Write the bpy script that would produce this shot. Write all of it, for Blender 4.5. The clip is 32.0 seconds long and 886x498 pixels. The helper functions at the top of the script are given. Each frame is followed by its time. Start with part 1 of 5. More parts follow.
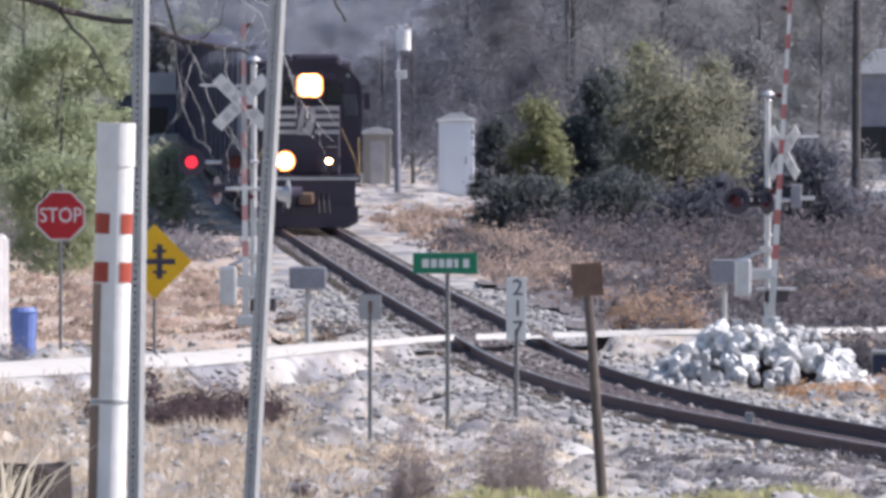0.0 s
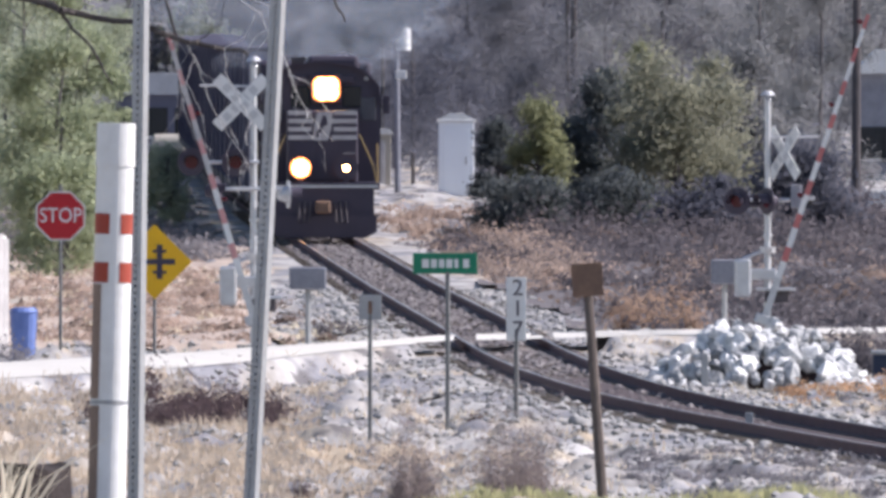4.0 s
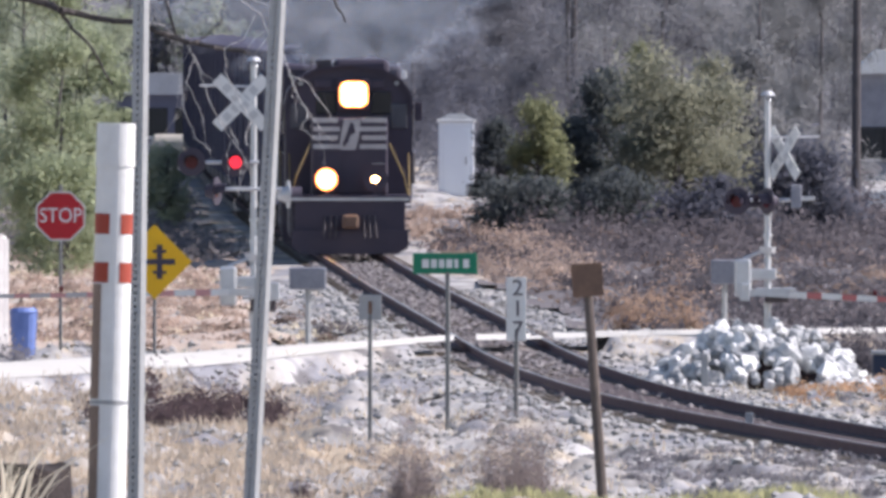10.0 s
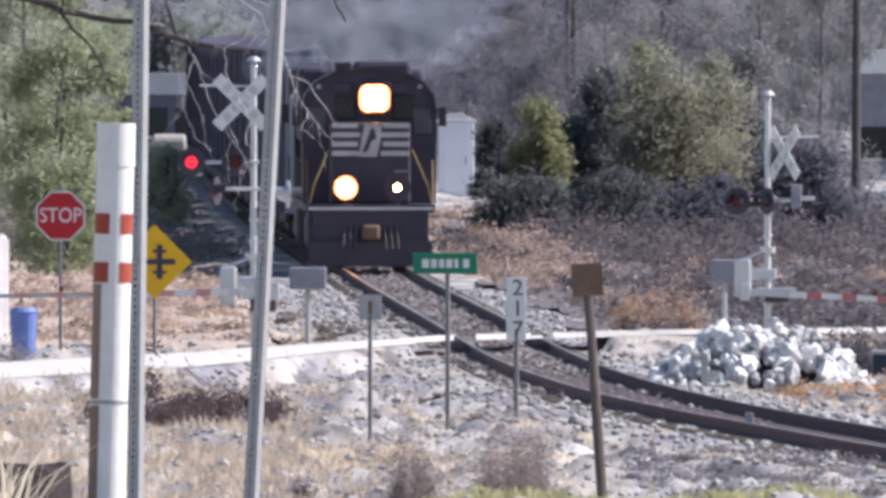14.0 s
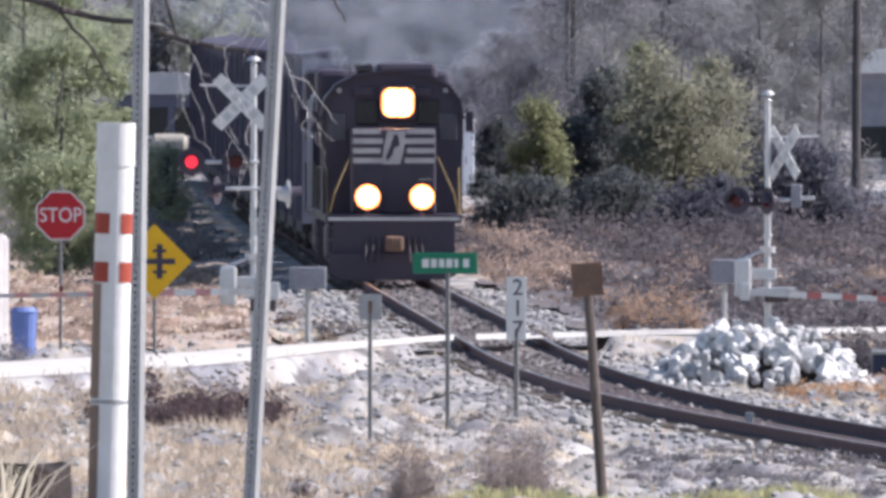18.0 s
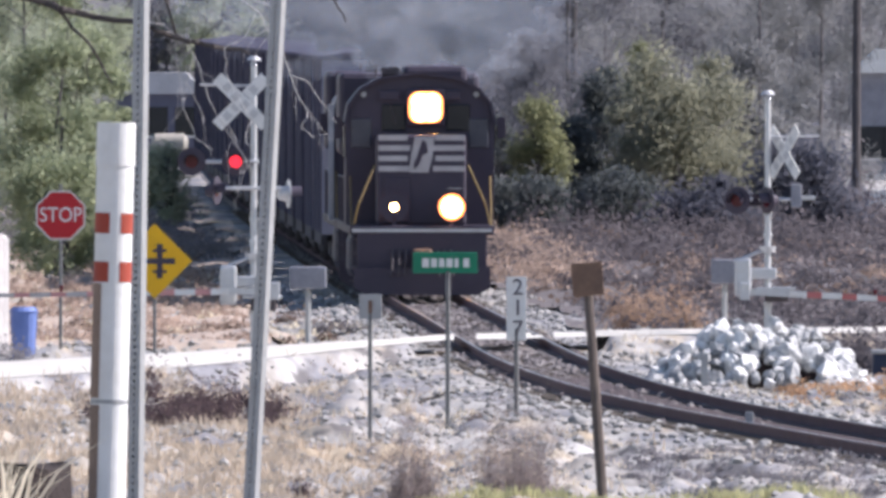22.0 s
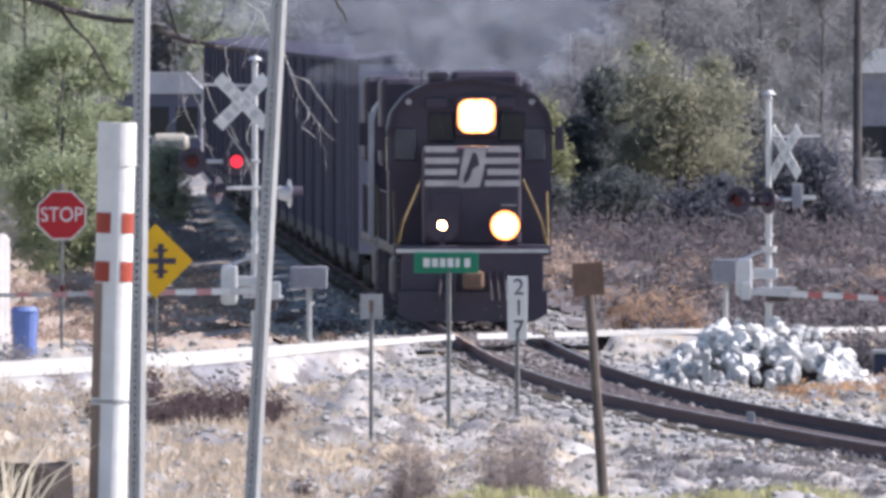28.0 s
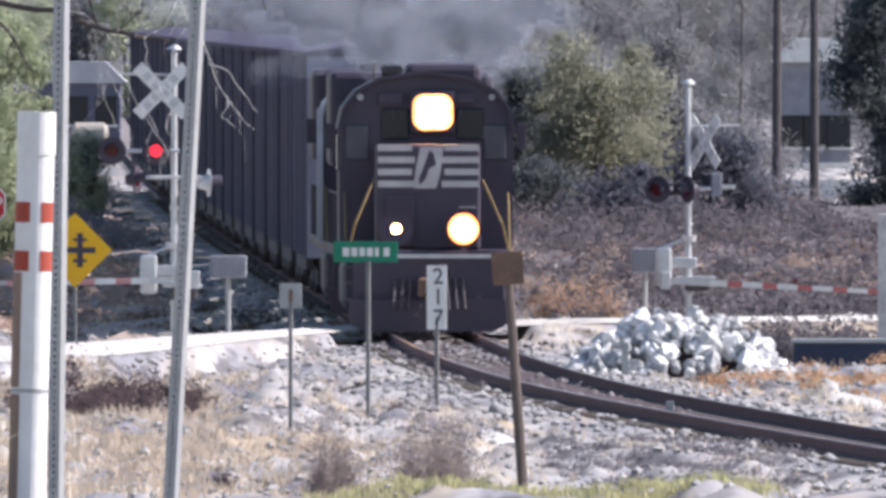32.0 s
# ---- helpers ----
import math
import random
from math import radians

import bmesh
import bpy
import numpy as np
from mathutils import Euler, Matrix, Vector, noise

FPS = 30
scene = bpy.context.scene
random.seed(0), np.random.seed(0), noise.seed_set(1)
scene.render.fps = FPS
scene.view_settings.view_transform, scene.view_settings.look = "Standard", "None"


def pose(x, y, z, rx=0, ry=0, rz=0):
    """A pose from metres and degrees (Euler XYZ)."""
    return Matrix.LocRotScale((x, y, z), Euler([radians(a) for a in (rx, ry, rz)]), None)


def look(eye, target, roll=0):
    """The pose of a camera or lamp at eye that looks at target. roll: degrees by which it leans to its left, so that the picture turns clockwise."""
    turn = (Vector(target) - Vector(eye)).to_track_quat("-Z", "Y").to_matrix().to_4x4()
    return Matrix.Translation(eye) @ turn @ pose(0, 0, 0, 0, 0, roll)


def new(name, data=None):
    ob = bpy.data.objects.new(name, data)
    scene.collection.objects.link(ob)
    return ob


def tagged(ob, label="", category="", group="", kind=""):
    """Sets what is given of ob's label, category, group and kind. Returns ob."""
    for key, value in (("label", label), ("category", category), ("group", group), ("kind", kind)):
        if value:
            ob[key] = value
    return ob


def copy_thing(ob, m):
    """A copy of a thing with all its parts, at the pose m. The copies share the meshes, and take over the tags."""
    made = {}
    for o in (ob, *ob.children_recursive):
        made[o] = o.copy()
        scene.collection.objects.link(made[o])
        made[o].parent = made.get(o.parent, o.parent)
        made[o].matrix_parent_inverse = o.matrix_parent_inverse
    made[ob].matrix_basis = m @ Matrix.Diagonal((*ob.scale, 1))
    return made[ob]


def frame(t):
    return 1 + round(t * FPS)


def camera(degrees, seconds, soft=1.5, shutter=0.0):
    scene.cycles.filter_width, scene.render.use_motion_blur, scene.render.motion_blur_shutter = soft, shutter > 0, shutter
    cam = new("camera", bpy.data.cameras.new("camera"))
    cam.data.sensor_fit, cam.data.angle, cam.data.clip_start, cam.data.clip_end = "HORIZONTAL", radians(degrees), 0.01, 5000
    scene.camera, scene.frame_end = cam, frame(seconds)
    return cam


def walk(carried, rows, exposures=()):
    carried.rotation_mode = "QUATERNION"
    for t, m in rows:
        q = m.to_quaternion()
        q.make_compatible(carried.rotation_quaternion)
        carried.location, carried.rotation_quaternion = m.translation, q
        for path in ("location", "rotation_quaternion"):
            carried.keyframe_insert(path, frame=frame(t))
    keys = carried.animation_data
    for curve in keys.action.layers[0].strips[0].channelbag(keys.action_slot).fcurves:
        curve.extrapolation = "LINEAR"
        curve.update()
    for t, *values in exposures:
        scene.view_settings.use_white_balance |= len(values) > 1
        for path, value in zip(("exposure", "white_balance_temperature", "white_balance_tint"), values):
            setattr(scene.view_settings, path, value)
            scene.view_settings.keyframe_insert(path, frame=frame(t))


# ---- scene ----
cam = camera(1.604, 32.0, 3.6)
EYE_Z = 6.1
TILT = 89.5754


def aim(yaw, dip=0.0):
    """The standing camera, turned by small angles in degrees."""
    return pose(0, 0, EYE_Z, TILT + dip, 0, yaw)


walk(cam, [
    (0.0, aim(0, 0)), (9.0, aim(0, 0.0005)), (16.5, aim(0, 0)), (25.5, aim(0.001, -0.001)), (28.0, aim(0.002, -0.001)),
    (29.0, aim(0.002, -0.004)), (30.0, aim(0.001, -0.004)), (30.25, aim(0.010, -0.004)), (30.5, aim(0.027, -0.0035)),
    (30.75, aim(0.012, -0.004)), (31.0, aim(0.001, -0.0045)), (31.25, aim(-0.012, -0.007)), (31.5, aim(-0.040, -0.011)),
    (31.75, aim(-0.084, -0.015)), (32.0, aim(-0.144, -0.0205))],
    exposures=[(0.0, 0.72, 6350, 18), (14.0, 0.78, 6350, 18), (25.0, 0.85, 6350, 18), (32.0, 0.91, 6350, 18)])

# ---- light ----
SUN_UP, SUN_ROUND = 40.0, 84.0    # degrees above the ground; clockwise from straight ahead
world = bpy.data.worlds.new("world")
scene.world = world
world.use_nodes = True
wt = world.node_tree
sky = wt.nodes.new("ShaderNodeTexSky")
sky.sky_type, sky.sun_disc = "NISHITA", False
sky.sun_elevation, sky.sun_rotation = radians(SUN_UP), radians(SUN_ROUND)
sky.air_density, sky.dust_density, sky.ozone_density = 1.2, 0.5, 2.0
wt.links.new(sky.outputs[0], wt.nodes["Background"].inputs[0])
wt.nodes["Background"].inputs[1].default_value = 0.08
sun = new("sun", bpy.data.lights.new("sun", "SUN"))
sun.data.energy, sun.data.angle, sun.data.color = 4.7, radians(0.6), (1.0, 0.96, 0.91)
sun_at = Vector((math.sin(radians(SUN_ROUND)) * math.cos(radians(SUN_UP)), math.cos(radians(SUN_ROUND)) * math.cos(radians(SUN_UP)), math.sin(radians(SUN_UP))))
sun.matrix_world = look(sun_at * 60, (0, 0, 0))


# ---- materials ----
def mat(name, base, other=None, rough=0.8, metal=0.0, scale=4.0, fine=40.0, bump=0.3, spread=0.25, islands=False, squash=(1, 1, 1), emit=None, power=0.0, objects=False):
    """Two base colours mixed by noise at two scales, roughness that varies with them, and a fine relief."""
    m = bpy.data.materials.new(name)
    m.use_nodes = True
    nt = m.node_tree
    p = nt.nodes["Principled BSDF"]
    other = other or tuple(c * 0.6 for c in base)
    pos = nt.nodes.new("ShaderNodeNewGeometry") if islands else None
    tc = nt.nodes.new("ShaderNodeTexCoord")
    mp = nt.nodes.new("ShaderNodeMapping")
    mp.inputs["Scale"].default_value = squash
    nt.links.new(tc.outputs["Object"], mp.inputs[0])
    big, small = nt.nodes.new("ShaderNodeTexNoise"), nt.nodes.new("ShaderNodeTexNoise")
    for n, s in ((big, scale), (small, fine)):
        n.inputs["Scale"].default_value = s
        n.inputs["Detail"].default_value = 5
        nt.links.new(mp.outputs[0], n.inputs["Vector"])
    add = nt.nodes.new("ShaderNodeMath")
    add.operation = "MULTIPLY_ADD"
    nt.links.new(small.outputs[0], add.inputs[0])
    add.inputs[1].default_value = 0.5
    nt.links.new(big.outputs[0], add.inputs[2])
    last = add.outputs[0]
    if islands or objects:
        src = pos.outputs["Random Per Island"] if islands else nt.nodes.new("ShaderNodeObjectInfo").outputs["Random"]
        a2 = nt.nodes.new("ShaderNodeMath")
        a2.operation = "MULTIPLY_ADD"
        nt.links.new(src, a2.inputs[0])
        strong = 0.7 if objects or any(w in name for w in ("stone", "ballast")) else 0.22
        a2.inputs[1].default_value = strong
        nt.links.new(last, a2.inputs[2])
        a3 = nt.nodes.new("ShaderNodeMath")
        a3.operation = "SUBTRACT"
        nt.links.new(a2.outputs[0], a3.inputs[0])
        a3.inputs[1].default_value = strong / 2
        last = a3.outputs[0]
    ramp = nt.nodes.new("ShaderNodeMapRange")
    ramp.inputs[1].default_value, ramp.inputs[2].default_value = 0.75 - spread, 0.75 + spread
    nt.links.new(last, ramp.inputs[0])
    mix = nt.nodes.new("ShaderNodeMix")
    mix.data_type = "RGBA"
    mix.inputs[6].default_value, mix.inputs[7].default_value = (*base, 1), (*other, 1)
    nt.links.new(ramp.outputs[0], mix.inputs[0])
    nt.links.new(mix.outputs[2], p.inputs["Base Color"])
    r = nt.nodes.new("ShaderNodeMapRange")
    r.inputs[3].default_value, r.inputs[4].default_value = max(0.05, rough - 0.12), min(1.0, rough + 0.12)
    nt.links.new(small.outputs[0], r.inputs[0])
    nt.links.new(r.outputs[0], p.inputs["Roughness"])
    p.inputs["Metallic"].default_value = metal
    p.inputs["Specular IOR Level"].default_value = 0.08 if islands else 0.3
    if bump:
        b = nt.nodes.new("ShaderNodeBump")
        b.inputs["Strength"].default_value, b.inputs["Distance"].default_value = bump, 0.02
        nt.links.new(small.outputs[0], b.inputs["Height"])
        nt.links.new(b.outputs[0], p.inputs["Normal"])
    if islands and any(w in name for w in ("leaf", "grass", "brush", "weed", "winter_twig", "needle", "smoke")):
        thin, both = nt.nodes.new("ShaderNodeBsdfTranslucent"), nt.nodes.new("ShaderNodeMixShader")
        both.inputs[0].default_value = 0.6
        nt.links.new(mix.outputs[2], thin.inputs[0])
        nt.links.new(p.outputs[0], both.inputs[1])
        nt.links.new(thin.outputs[0], both.inputs[2])
        nt.links.new(both.outputs[0], nt.nodes["Material Output"].inputs[0])
    if emit:
        p.inputs["Emission Color"].default_value, p.inputs["Emission Strength"].default_value = (*emit, 1), power
    return m


M = {
    # black raised and tinted to put distance haze into the paint
    "black": mat("haze_lifted_black_paint", (0.053, 0.045, 0.066), (0.07, 0.058, 0.078), 0.55, 0, 1.2, 14, 0.15),
    "dark_steel": mat("dark_steel", (0.085, 0.078, 0.09), (0.115, 0.1, 0.105), 0.8, 0.1, 2, 20, 0.4),
    "white": mat("white_paint", (0.78, 0.78, 0.77), (0.6, 0.59, 0.56), 0.5, 0, 3, 25, 0.1, 0.4),
    "stripe": mat("dusty_white_paint", (0.56, 0.54, 0.53), (0.36, 0.34, 0.34), 0.7, 0, 2.5, 14, 0.1, 0.3),
    # grey set darker for the shade on the equipment cases' near faces
    "case": mat("weathered_grey_case", (0.27, 0.28, 0.32), (0.18, 0.18, 0.21), 0.65, 0.1, 3, 18, 0.2, 0.3),
    "yellow": mat("yellow_paint", (0.22, 0.15, 0.05), (0.15, 0.105, 0.05), 0.5, 0, 3, 25, 0.05, 0.4),
    "sign_yellow": mat("sign_yellow", (0.85, 0.48, 0.012), (0.72, 0.38, 0.012), 0.4, 0, 3, 25, 0.05, 0.4),
    "red": mat("red_paint", (0.5, 0.02, 0.03), (0.38, 0.02, 0.025), 0.45, 0, 3, 25, 0.05, 0.4),
    "faded_red": mat("sun_faded_red_paint", (0.5, 0.17, 0.16), (0.42, 0.14, 0.135), 0.6, 0, 3, 25, 0.05, 0.4),
    # brown for the stained and shaded side of the marker pipe
    "pipe_shade": mat("brown_weathered_plastic", (0.3, 0.215, 0.165), (0.22, 0.16, 0.125), 0.85, 0, 6, 40, 0.2, 0.3),
    "band": mat("brown_red_band", (0.36, 0.06, 0.035), (0.28, 0.05, 0.03), 0.6, 0, 9, 60, 0.1, 0.4),
    "green_sign": mat("green_sign", (0.01, 0.22, 0.12), (0.01, 0.16, 0.09), 0.4, 0, 3, 25, 0.05, 0.4),
    "galv": mat("galvanised_steel", (0.42, 0.43, 0.44), (0.3, 0.3, 0.3), 0.5, 0.45, 5, 60, 0.15, 0.35),
    "alu": mat("pale_aluminium", (0.62, 0.63, 0.64), (0.45, 0.45, 0.46), 0.42, 0.5, 5, 50, 0.1, 0.35),
    "rust": mat("rusted_steel", (0.24, 0.15, 0.105), (0.15, 0.10, 0.08), 0.85, 0.1, 6, 60, 0.4),
    "rail": mat("rail_steel", (0.165, 0.10, 0.105), (0.105, 0.066, 0.074), 0.9, 0.0, 3, 40, 0.2),
    "rail_head": mat("rail_running_band", (0.36, 0.32, 0.32), (0.26, 0.22, 0.22), 0.32, 0.9, 3, 40, 0.05),
    "tie": mat("creosoted_wood", (0.10, 0.08, 0.065), (0.17, 0.145, 0.12), 0.9, 0, 3, 30, 0.5, objects=True),
    "wood": mat("weathered_wood", (0.16, 0.13, 0.115), (0.10, 0.082, 0.075), 0.9, 0, 4, 40, 0.5),
    "pole": mat("dark_weathered_pole", (0.105, 0.095, 0.098), (0.07, 0.064, 0.066), 0.95, 0, 3, 30, 0.6),
    "bark": mat("grey_bark", (0.13, 0.118, 0.12), (0.09, 0.083, 0.086), 0.95, 0, 3, 30, 0.6),
    # twig bark whitened to paint sun glints on thin twigs
    "twig": mat("highlit_twig_bark", (0.62, 0.6, 0.58), (0.34, 0.32, 0.31), 0.6, 0, 5, 40, 0.3),
    "stone": mat("pale_stone", (0.41, 0.4, 0.385), (0.27, 0.265, 0.262), 0.85, 0, 3, 20, 0.5, 0.4, islands=True),
    # second rock tone darkened to deepen the shade between rocks
    "rock": mat("limestone_rock", (0.8, 0.79, 0.77), (0.2, 0.21, 0.225), 0.8, 0, 4, 25, 0.5, 0.35, objects=True),
    "ballast": mat("grey_ballast", (0.25, 0.228, 0.224), (0.13, 0.115, 0.118), 0.9, 0, 2, 18, 0.8, islands=True),
    "bed": mat("ballast_gravel", (0.27, 0.245, 0.238), (0.17, 0.15, 0.15), 0.9, 0, 1.6, 12, 1.0, 0.22),
    # ballast colour darkened to hold shade
    "dark_ballast": mat("shade_dark_ballast", (0.088, 0.064, 0.066), (0.058, 0.043, 0.045), 0.9, 0, 1.2, 14, 0.9, 0.25),
    "dry_grass": mat("dry_grass", (0.62, 0.52, 0.41), (0.43, 0.34, 0.26), 0.8, 0, 1, 9, 0, 0.35, islands=True),
    "rust_grass": mat("orange_dry_grass", (0.56, 0.36, 0.22), (0.40, 0.25, 0.16), 0.8, 0, 1, 9, 0, 0.35, islands=True),
    "pale_grass": mat("bleached_grass", (0.8, 0.72, 0.57), (0.56, 0.47, 0.34), 0.8, 0, 1, 9, 0, 0.35, islands=True),
    "green_grass": mat("greenish_grass", (0.5, 0.49, 0.27), (0.4, 0.38, 0.22), 0.8, 0, 1, 9, 0, 0.35, islands=True),
    "brush_red": mat("rust_brown_brush", (0.25, 0.185, 0.15), (0.185, 0.14, 0.12), 0.9, 0, 0.5, 5, 0, 0.35, islands=True),
    "brush_tan": mat("tan_brush", (0.47, 0.365, 0.305), (0.39, 0.3, 0.25), 0.9, 0, 0.5, 5, 0, 0.35, islands=True),
    "brush_dark": mat("dark_brown_brush", (0.158, 0.142, 0.15), (0.12, 0.108, 0.12), 0.9, 0, 0.5, 5, 0, 0.35, islands=True),
    "brush_mid": mat("grey_brown_weed", (0.30, 0.25, 0.24), (0.23, 0.19, 0.18), 0.9, 0, 0.5, 5, 0, 0.35, islands=True),
    "brush_grey": mat("grey_brush", (0.26, 0.245, 0.255), (0.195, 0.185, 0.2), 0.9, 0, 0.5, 5, 0, 0.35, islands=True),
    # dark and yellow-green leaves hold shade and sunlight in their colours
    "leaf_dark": mat("dark_evergreen_leaf", (0.105, 0.118, 0.13), (0.135, 0.15, 0.14), 0.6, 0, 0.6, 6, 0, 0.35, islands=True),
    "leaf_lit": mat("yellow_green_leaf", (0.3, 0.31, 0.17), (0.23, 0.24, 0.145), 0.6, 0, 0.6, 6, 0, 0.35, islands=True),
    "leaf_olive": mat("olive_pine_needle", (0.32, 0.318, 0.235), (0.26, 0.26, 0.2), 0.7, 0, 0.6, 6, 0, 0.35, islands=True),
    "leaf_green": mat("mid_green_leaf", (0.4, 0.44, 0.28), (0.3, 0.335, 0.225), 0.7, 0, 0.6, 6, 0, 0.35, islands=True),
    # far foliage paled or blued so its colours carry the haze
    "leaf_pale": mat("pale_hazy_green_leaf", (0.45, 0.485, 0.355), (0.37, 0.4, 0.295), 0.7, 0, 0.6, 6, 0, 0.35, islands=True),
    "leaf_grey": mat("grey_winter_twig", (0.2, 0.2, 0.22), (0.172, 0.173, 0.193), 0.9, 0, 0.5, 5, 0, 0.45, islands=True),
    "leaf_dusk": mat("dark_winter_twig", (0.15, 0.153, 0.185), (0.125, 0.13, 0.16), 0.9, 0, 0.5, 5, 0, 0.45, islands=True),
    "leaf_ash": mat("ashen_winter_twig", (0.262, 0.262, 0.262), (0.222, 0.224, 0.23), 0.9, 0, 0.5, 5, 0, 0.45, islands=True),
    "asphalt": mat("pale_worn_asphalt", (0.60, 0.575, 0.53), (0.46, 0.435, 0.40), 0.85, 0, 0.6, 12, 0.3, 0.35),
    "glass": mat("dark_window_glass", (0.02, 0.024, 0.03), (0.03, 0.033, 0.04), 0.12, 0, 2, 20, 0),
    # glass lightened to paint a pale reflection on the front windows
    "sheen_glass": mat("sheen_window_glass", (0.1, 0.1, 0.118), (0.07, 0.07, 0.085), 0.3, 0, 2, 20, 0),
    "lamp_dark": mat("dark_lamp_glass", (0.1, 0.012, 0.018), (0.07, 0.01, 0.014), 0.25, 0, 5, 50, 0),
    "beam": mat("headlight_glow", (0.9, 0.9, 0.85), (0.9, 0.88, 0.8), 0.3, 0, 3, 30, 0, emit=(1.0, 0.50, 0.17), power=20.0),
    # warm glow that imitates glare around the lit lenses
    "beam_halo": mat("headlight_reflector_glow", (0.9, 0.6, 0.3), (0.8, 0.5, 0.25), 0.3, 0, 3, 30, 0, emit=(1.0, 0.26, 0.06), power=2.4),
    "red_glow": mat("red_signal_glow", (0.8, 0.05, 0.06), (0.7, 0.04, 0.05), 0.3, 0, 3, 30, 0, emit=(1.0, 0.03, 0.06), power=0.75),
    "car_side": mat("dark_boxcar_side", (0.044, 0.041, 0.076), (0.056, 0.05, 0.08), 0.92, 0, 0.5, 8, 0.1),
    "car_end": mat("blue_grey_boxcar_end", (0.34, 0.34, 0.42), (0.25, 0.25, 0.31), 0.7, 0, 0.8, 8, 0.2),
    "grey_trim": mat("light_grey_trim", (0.5, 0.5, 0.52), (0.38, 0.38, 0.4), 0.6, 0, 1, 12, 0.1),
    "bar": mat("faded_lettering", (0.55, 0.55, 0.55), (0.45, 0.45, 0.45), 0.6, 0, 3, 25, 0.05, 0.4),
    "branch_dark": mat("dark_branch_bark", (0.05, 0.042, 0.04), (0.08, 0.07, 0.065), 0.9, 0, 5, 40, 0.4),
    "blue": mat("blue_plastic", (0.17, 0.24, 0.52), (0.12, 0.18, 0.42), 0.5, 0, 3, 30, 0.1),
    "navy": mat("dark_blue_paint", (0.02, 0.03, 0.06), (0.03, 0.04, 0.07), 0.6, 0, 2, 20, 0.1),
    "hut": mat("pale_cabinet_paint", (0.80, 0.83, 0.87), (0.74, 0.77, 0.81), 0.55, 0, 0.8, 9, 0.1, 0.4),
    # siding dark and blue to paint the shade on the house front
    "shade_blue": mat("slate_blue_siding", (0.13, 0.135, 0.19), (0.10, 0.105, 0.15), 0.8, 0, 0.8, 9, 0.2, 0.4),
    "beige": mat("dull_beige_paint", (0.42, 0.39, 0.34), (0.33, 0.30, 0.26), 0.7, 0, 1.5, 12, 0.1, 0.4),
    "weed_dark": mat("maroon_dead_weed", (0.115, 0.082, 0.086), (0.08, 0.06, 0.064), 0.9, 0, 0.5, 5, 0, 0.35, islands=True),
    # sign post steel darkened to hold the shade on its near side
    "post_steel": mat("weathered_post_steel", (0.20, 0.205, 0.205), (0.13, 0.13, 0.13), 0.7, 0.15, 5, 60, 0.15, 0.35),
    "brush_rust": mat("faded_rust_brush", (0.42, 0.30, 0.225), (0.33, 0.23, 0.175), 0.9, 0, 0.5, 5, 0, 0.35, islands=True),
    # left gate arm's red, paled to put glare into its colour
    "pale_red": mat("glare_paled_red_paint", (0.60, 0.31, 0.30), (0.52, 0.26, 0.25), 0.6, 0, 3, 25, 0.05, 0.4),
    "stump": mat("dark_stump_wood", (0.028, 0.02, 0.019), (0.05, 0.038, 0.034), 0.95, 0, 6, 50, 0.8),
}
# ---- mesh helpers ----
def mesh_of(name, bm, material, smooth=False):
    me = bpy.data.meshes.new(name)
    bm.to_mesh(me)
    bm.free()
    me.materials.append(M[material])
    if smooth:
        me.polygons.foreach_set("use_smooth", [True] * len(me.polygons))
    return me


def part(name, bm, material, parent, label="", smooth=False):
    ob = new(name, mesh_of(name, bm, material, smooth))
    ob.parent = parent
    return tagged(ob, label)


def thing(name, m, label, category, group="", kind=""):
    ob = new(name)
    ob.empty_display_size = 0.2
    ob.matrix_basis = m
    return tagged(ob, label, category, group, kind)


def box(bm, x0, x1, y0, y1, z0, z1, bevel=0.0, m=None):
    made = bmesh.ops.create_cube(bm, size=1.0)["verts"]
    bmesh.ops.scale(bm, vec=(x1 - x0, y1 - y0, z1 - z0), verts=made)
    bmesh.ops.translate(bm, vec=((x0 + x1) / 2, (y0 + y1) / 2, (z0 + z1) / 2), verts=made)
    if bevel:
        es = list({e for v in made for e in v.link_edges})
        made = list({v for f in bmesh.ops.bevel(bm, geom=es, offset=bevel, segments=2, affect="EDGES", profile=0.5)["faces"] for v in f.verts} | {v for v in made if v.is_valid})
    if m is not None:
        bmesh.ops.transform(bm, matrix=m, verts=made)
    return bm


def rod(bm, a, b, r0, r1=None, sides=8, caps=True):
    a, b = Vector(a), Vector(b)
    d = b - a
    made = bmesh.ops.create_cone(bm, cap_ends=caps, segments=sides, radius1=r0, radius2=r0 if r1 is None else r1, depth=d.length)["verts"]
    bmesh.ops.transform(bm, matrix=Matrix.Translation((a + b) / 2) @ d.to_track_quat("Z", "Y").to_matrix().to_4x4(), verts=made)
    return bm


def prism(bm, outline, y0, y1):
    """An outline of (x, z) points drawn out from y0 to y1."""
    a = [bm.verts.new((x, y0, z)) for x, z in outline]
    b = [bm.verts.new((x, y1, z)) for x, z in outline]
    n = len(outline)
    bm.faces.new(a)
    bm.faces.new(b[::-1])
    for i in range(n):
        bm.faces.new((a[i], b[i], b[(i + 1) % n], a[(i + 1) % n]))
    bmesh.ops.recalc_face_normals(bm, faces=bm.faces[:])
    return bm


def B():
    return bmesh.new()


def stuff_mesh(name, verts, faces, material, label, category, kind="stuff", smooth=False):
    me = bpy.data.meshes.new(name)
    me.from_pydata(verts, [], faces)
    me.materials.append(M[material])
    if smooth:
        me.polygons.foreach_set("use_smooth", [True] * len(me.polygons))
    return tagged(new(name, me), label, category, "", kind)


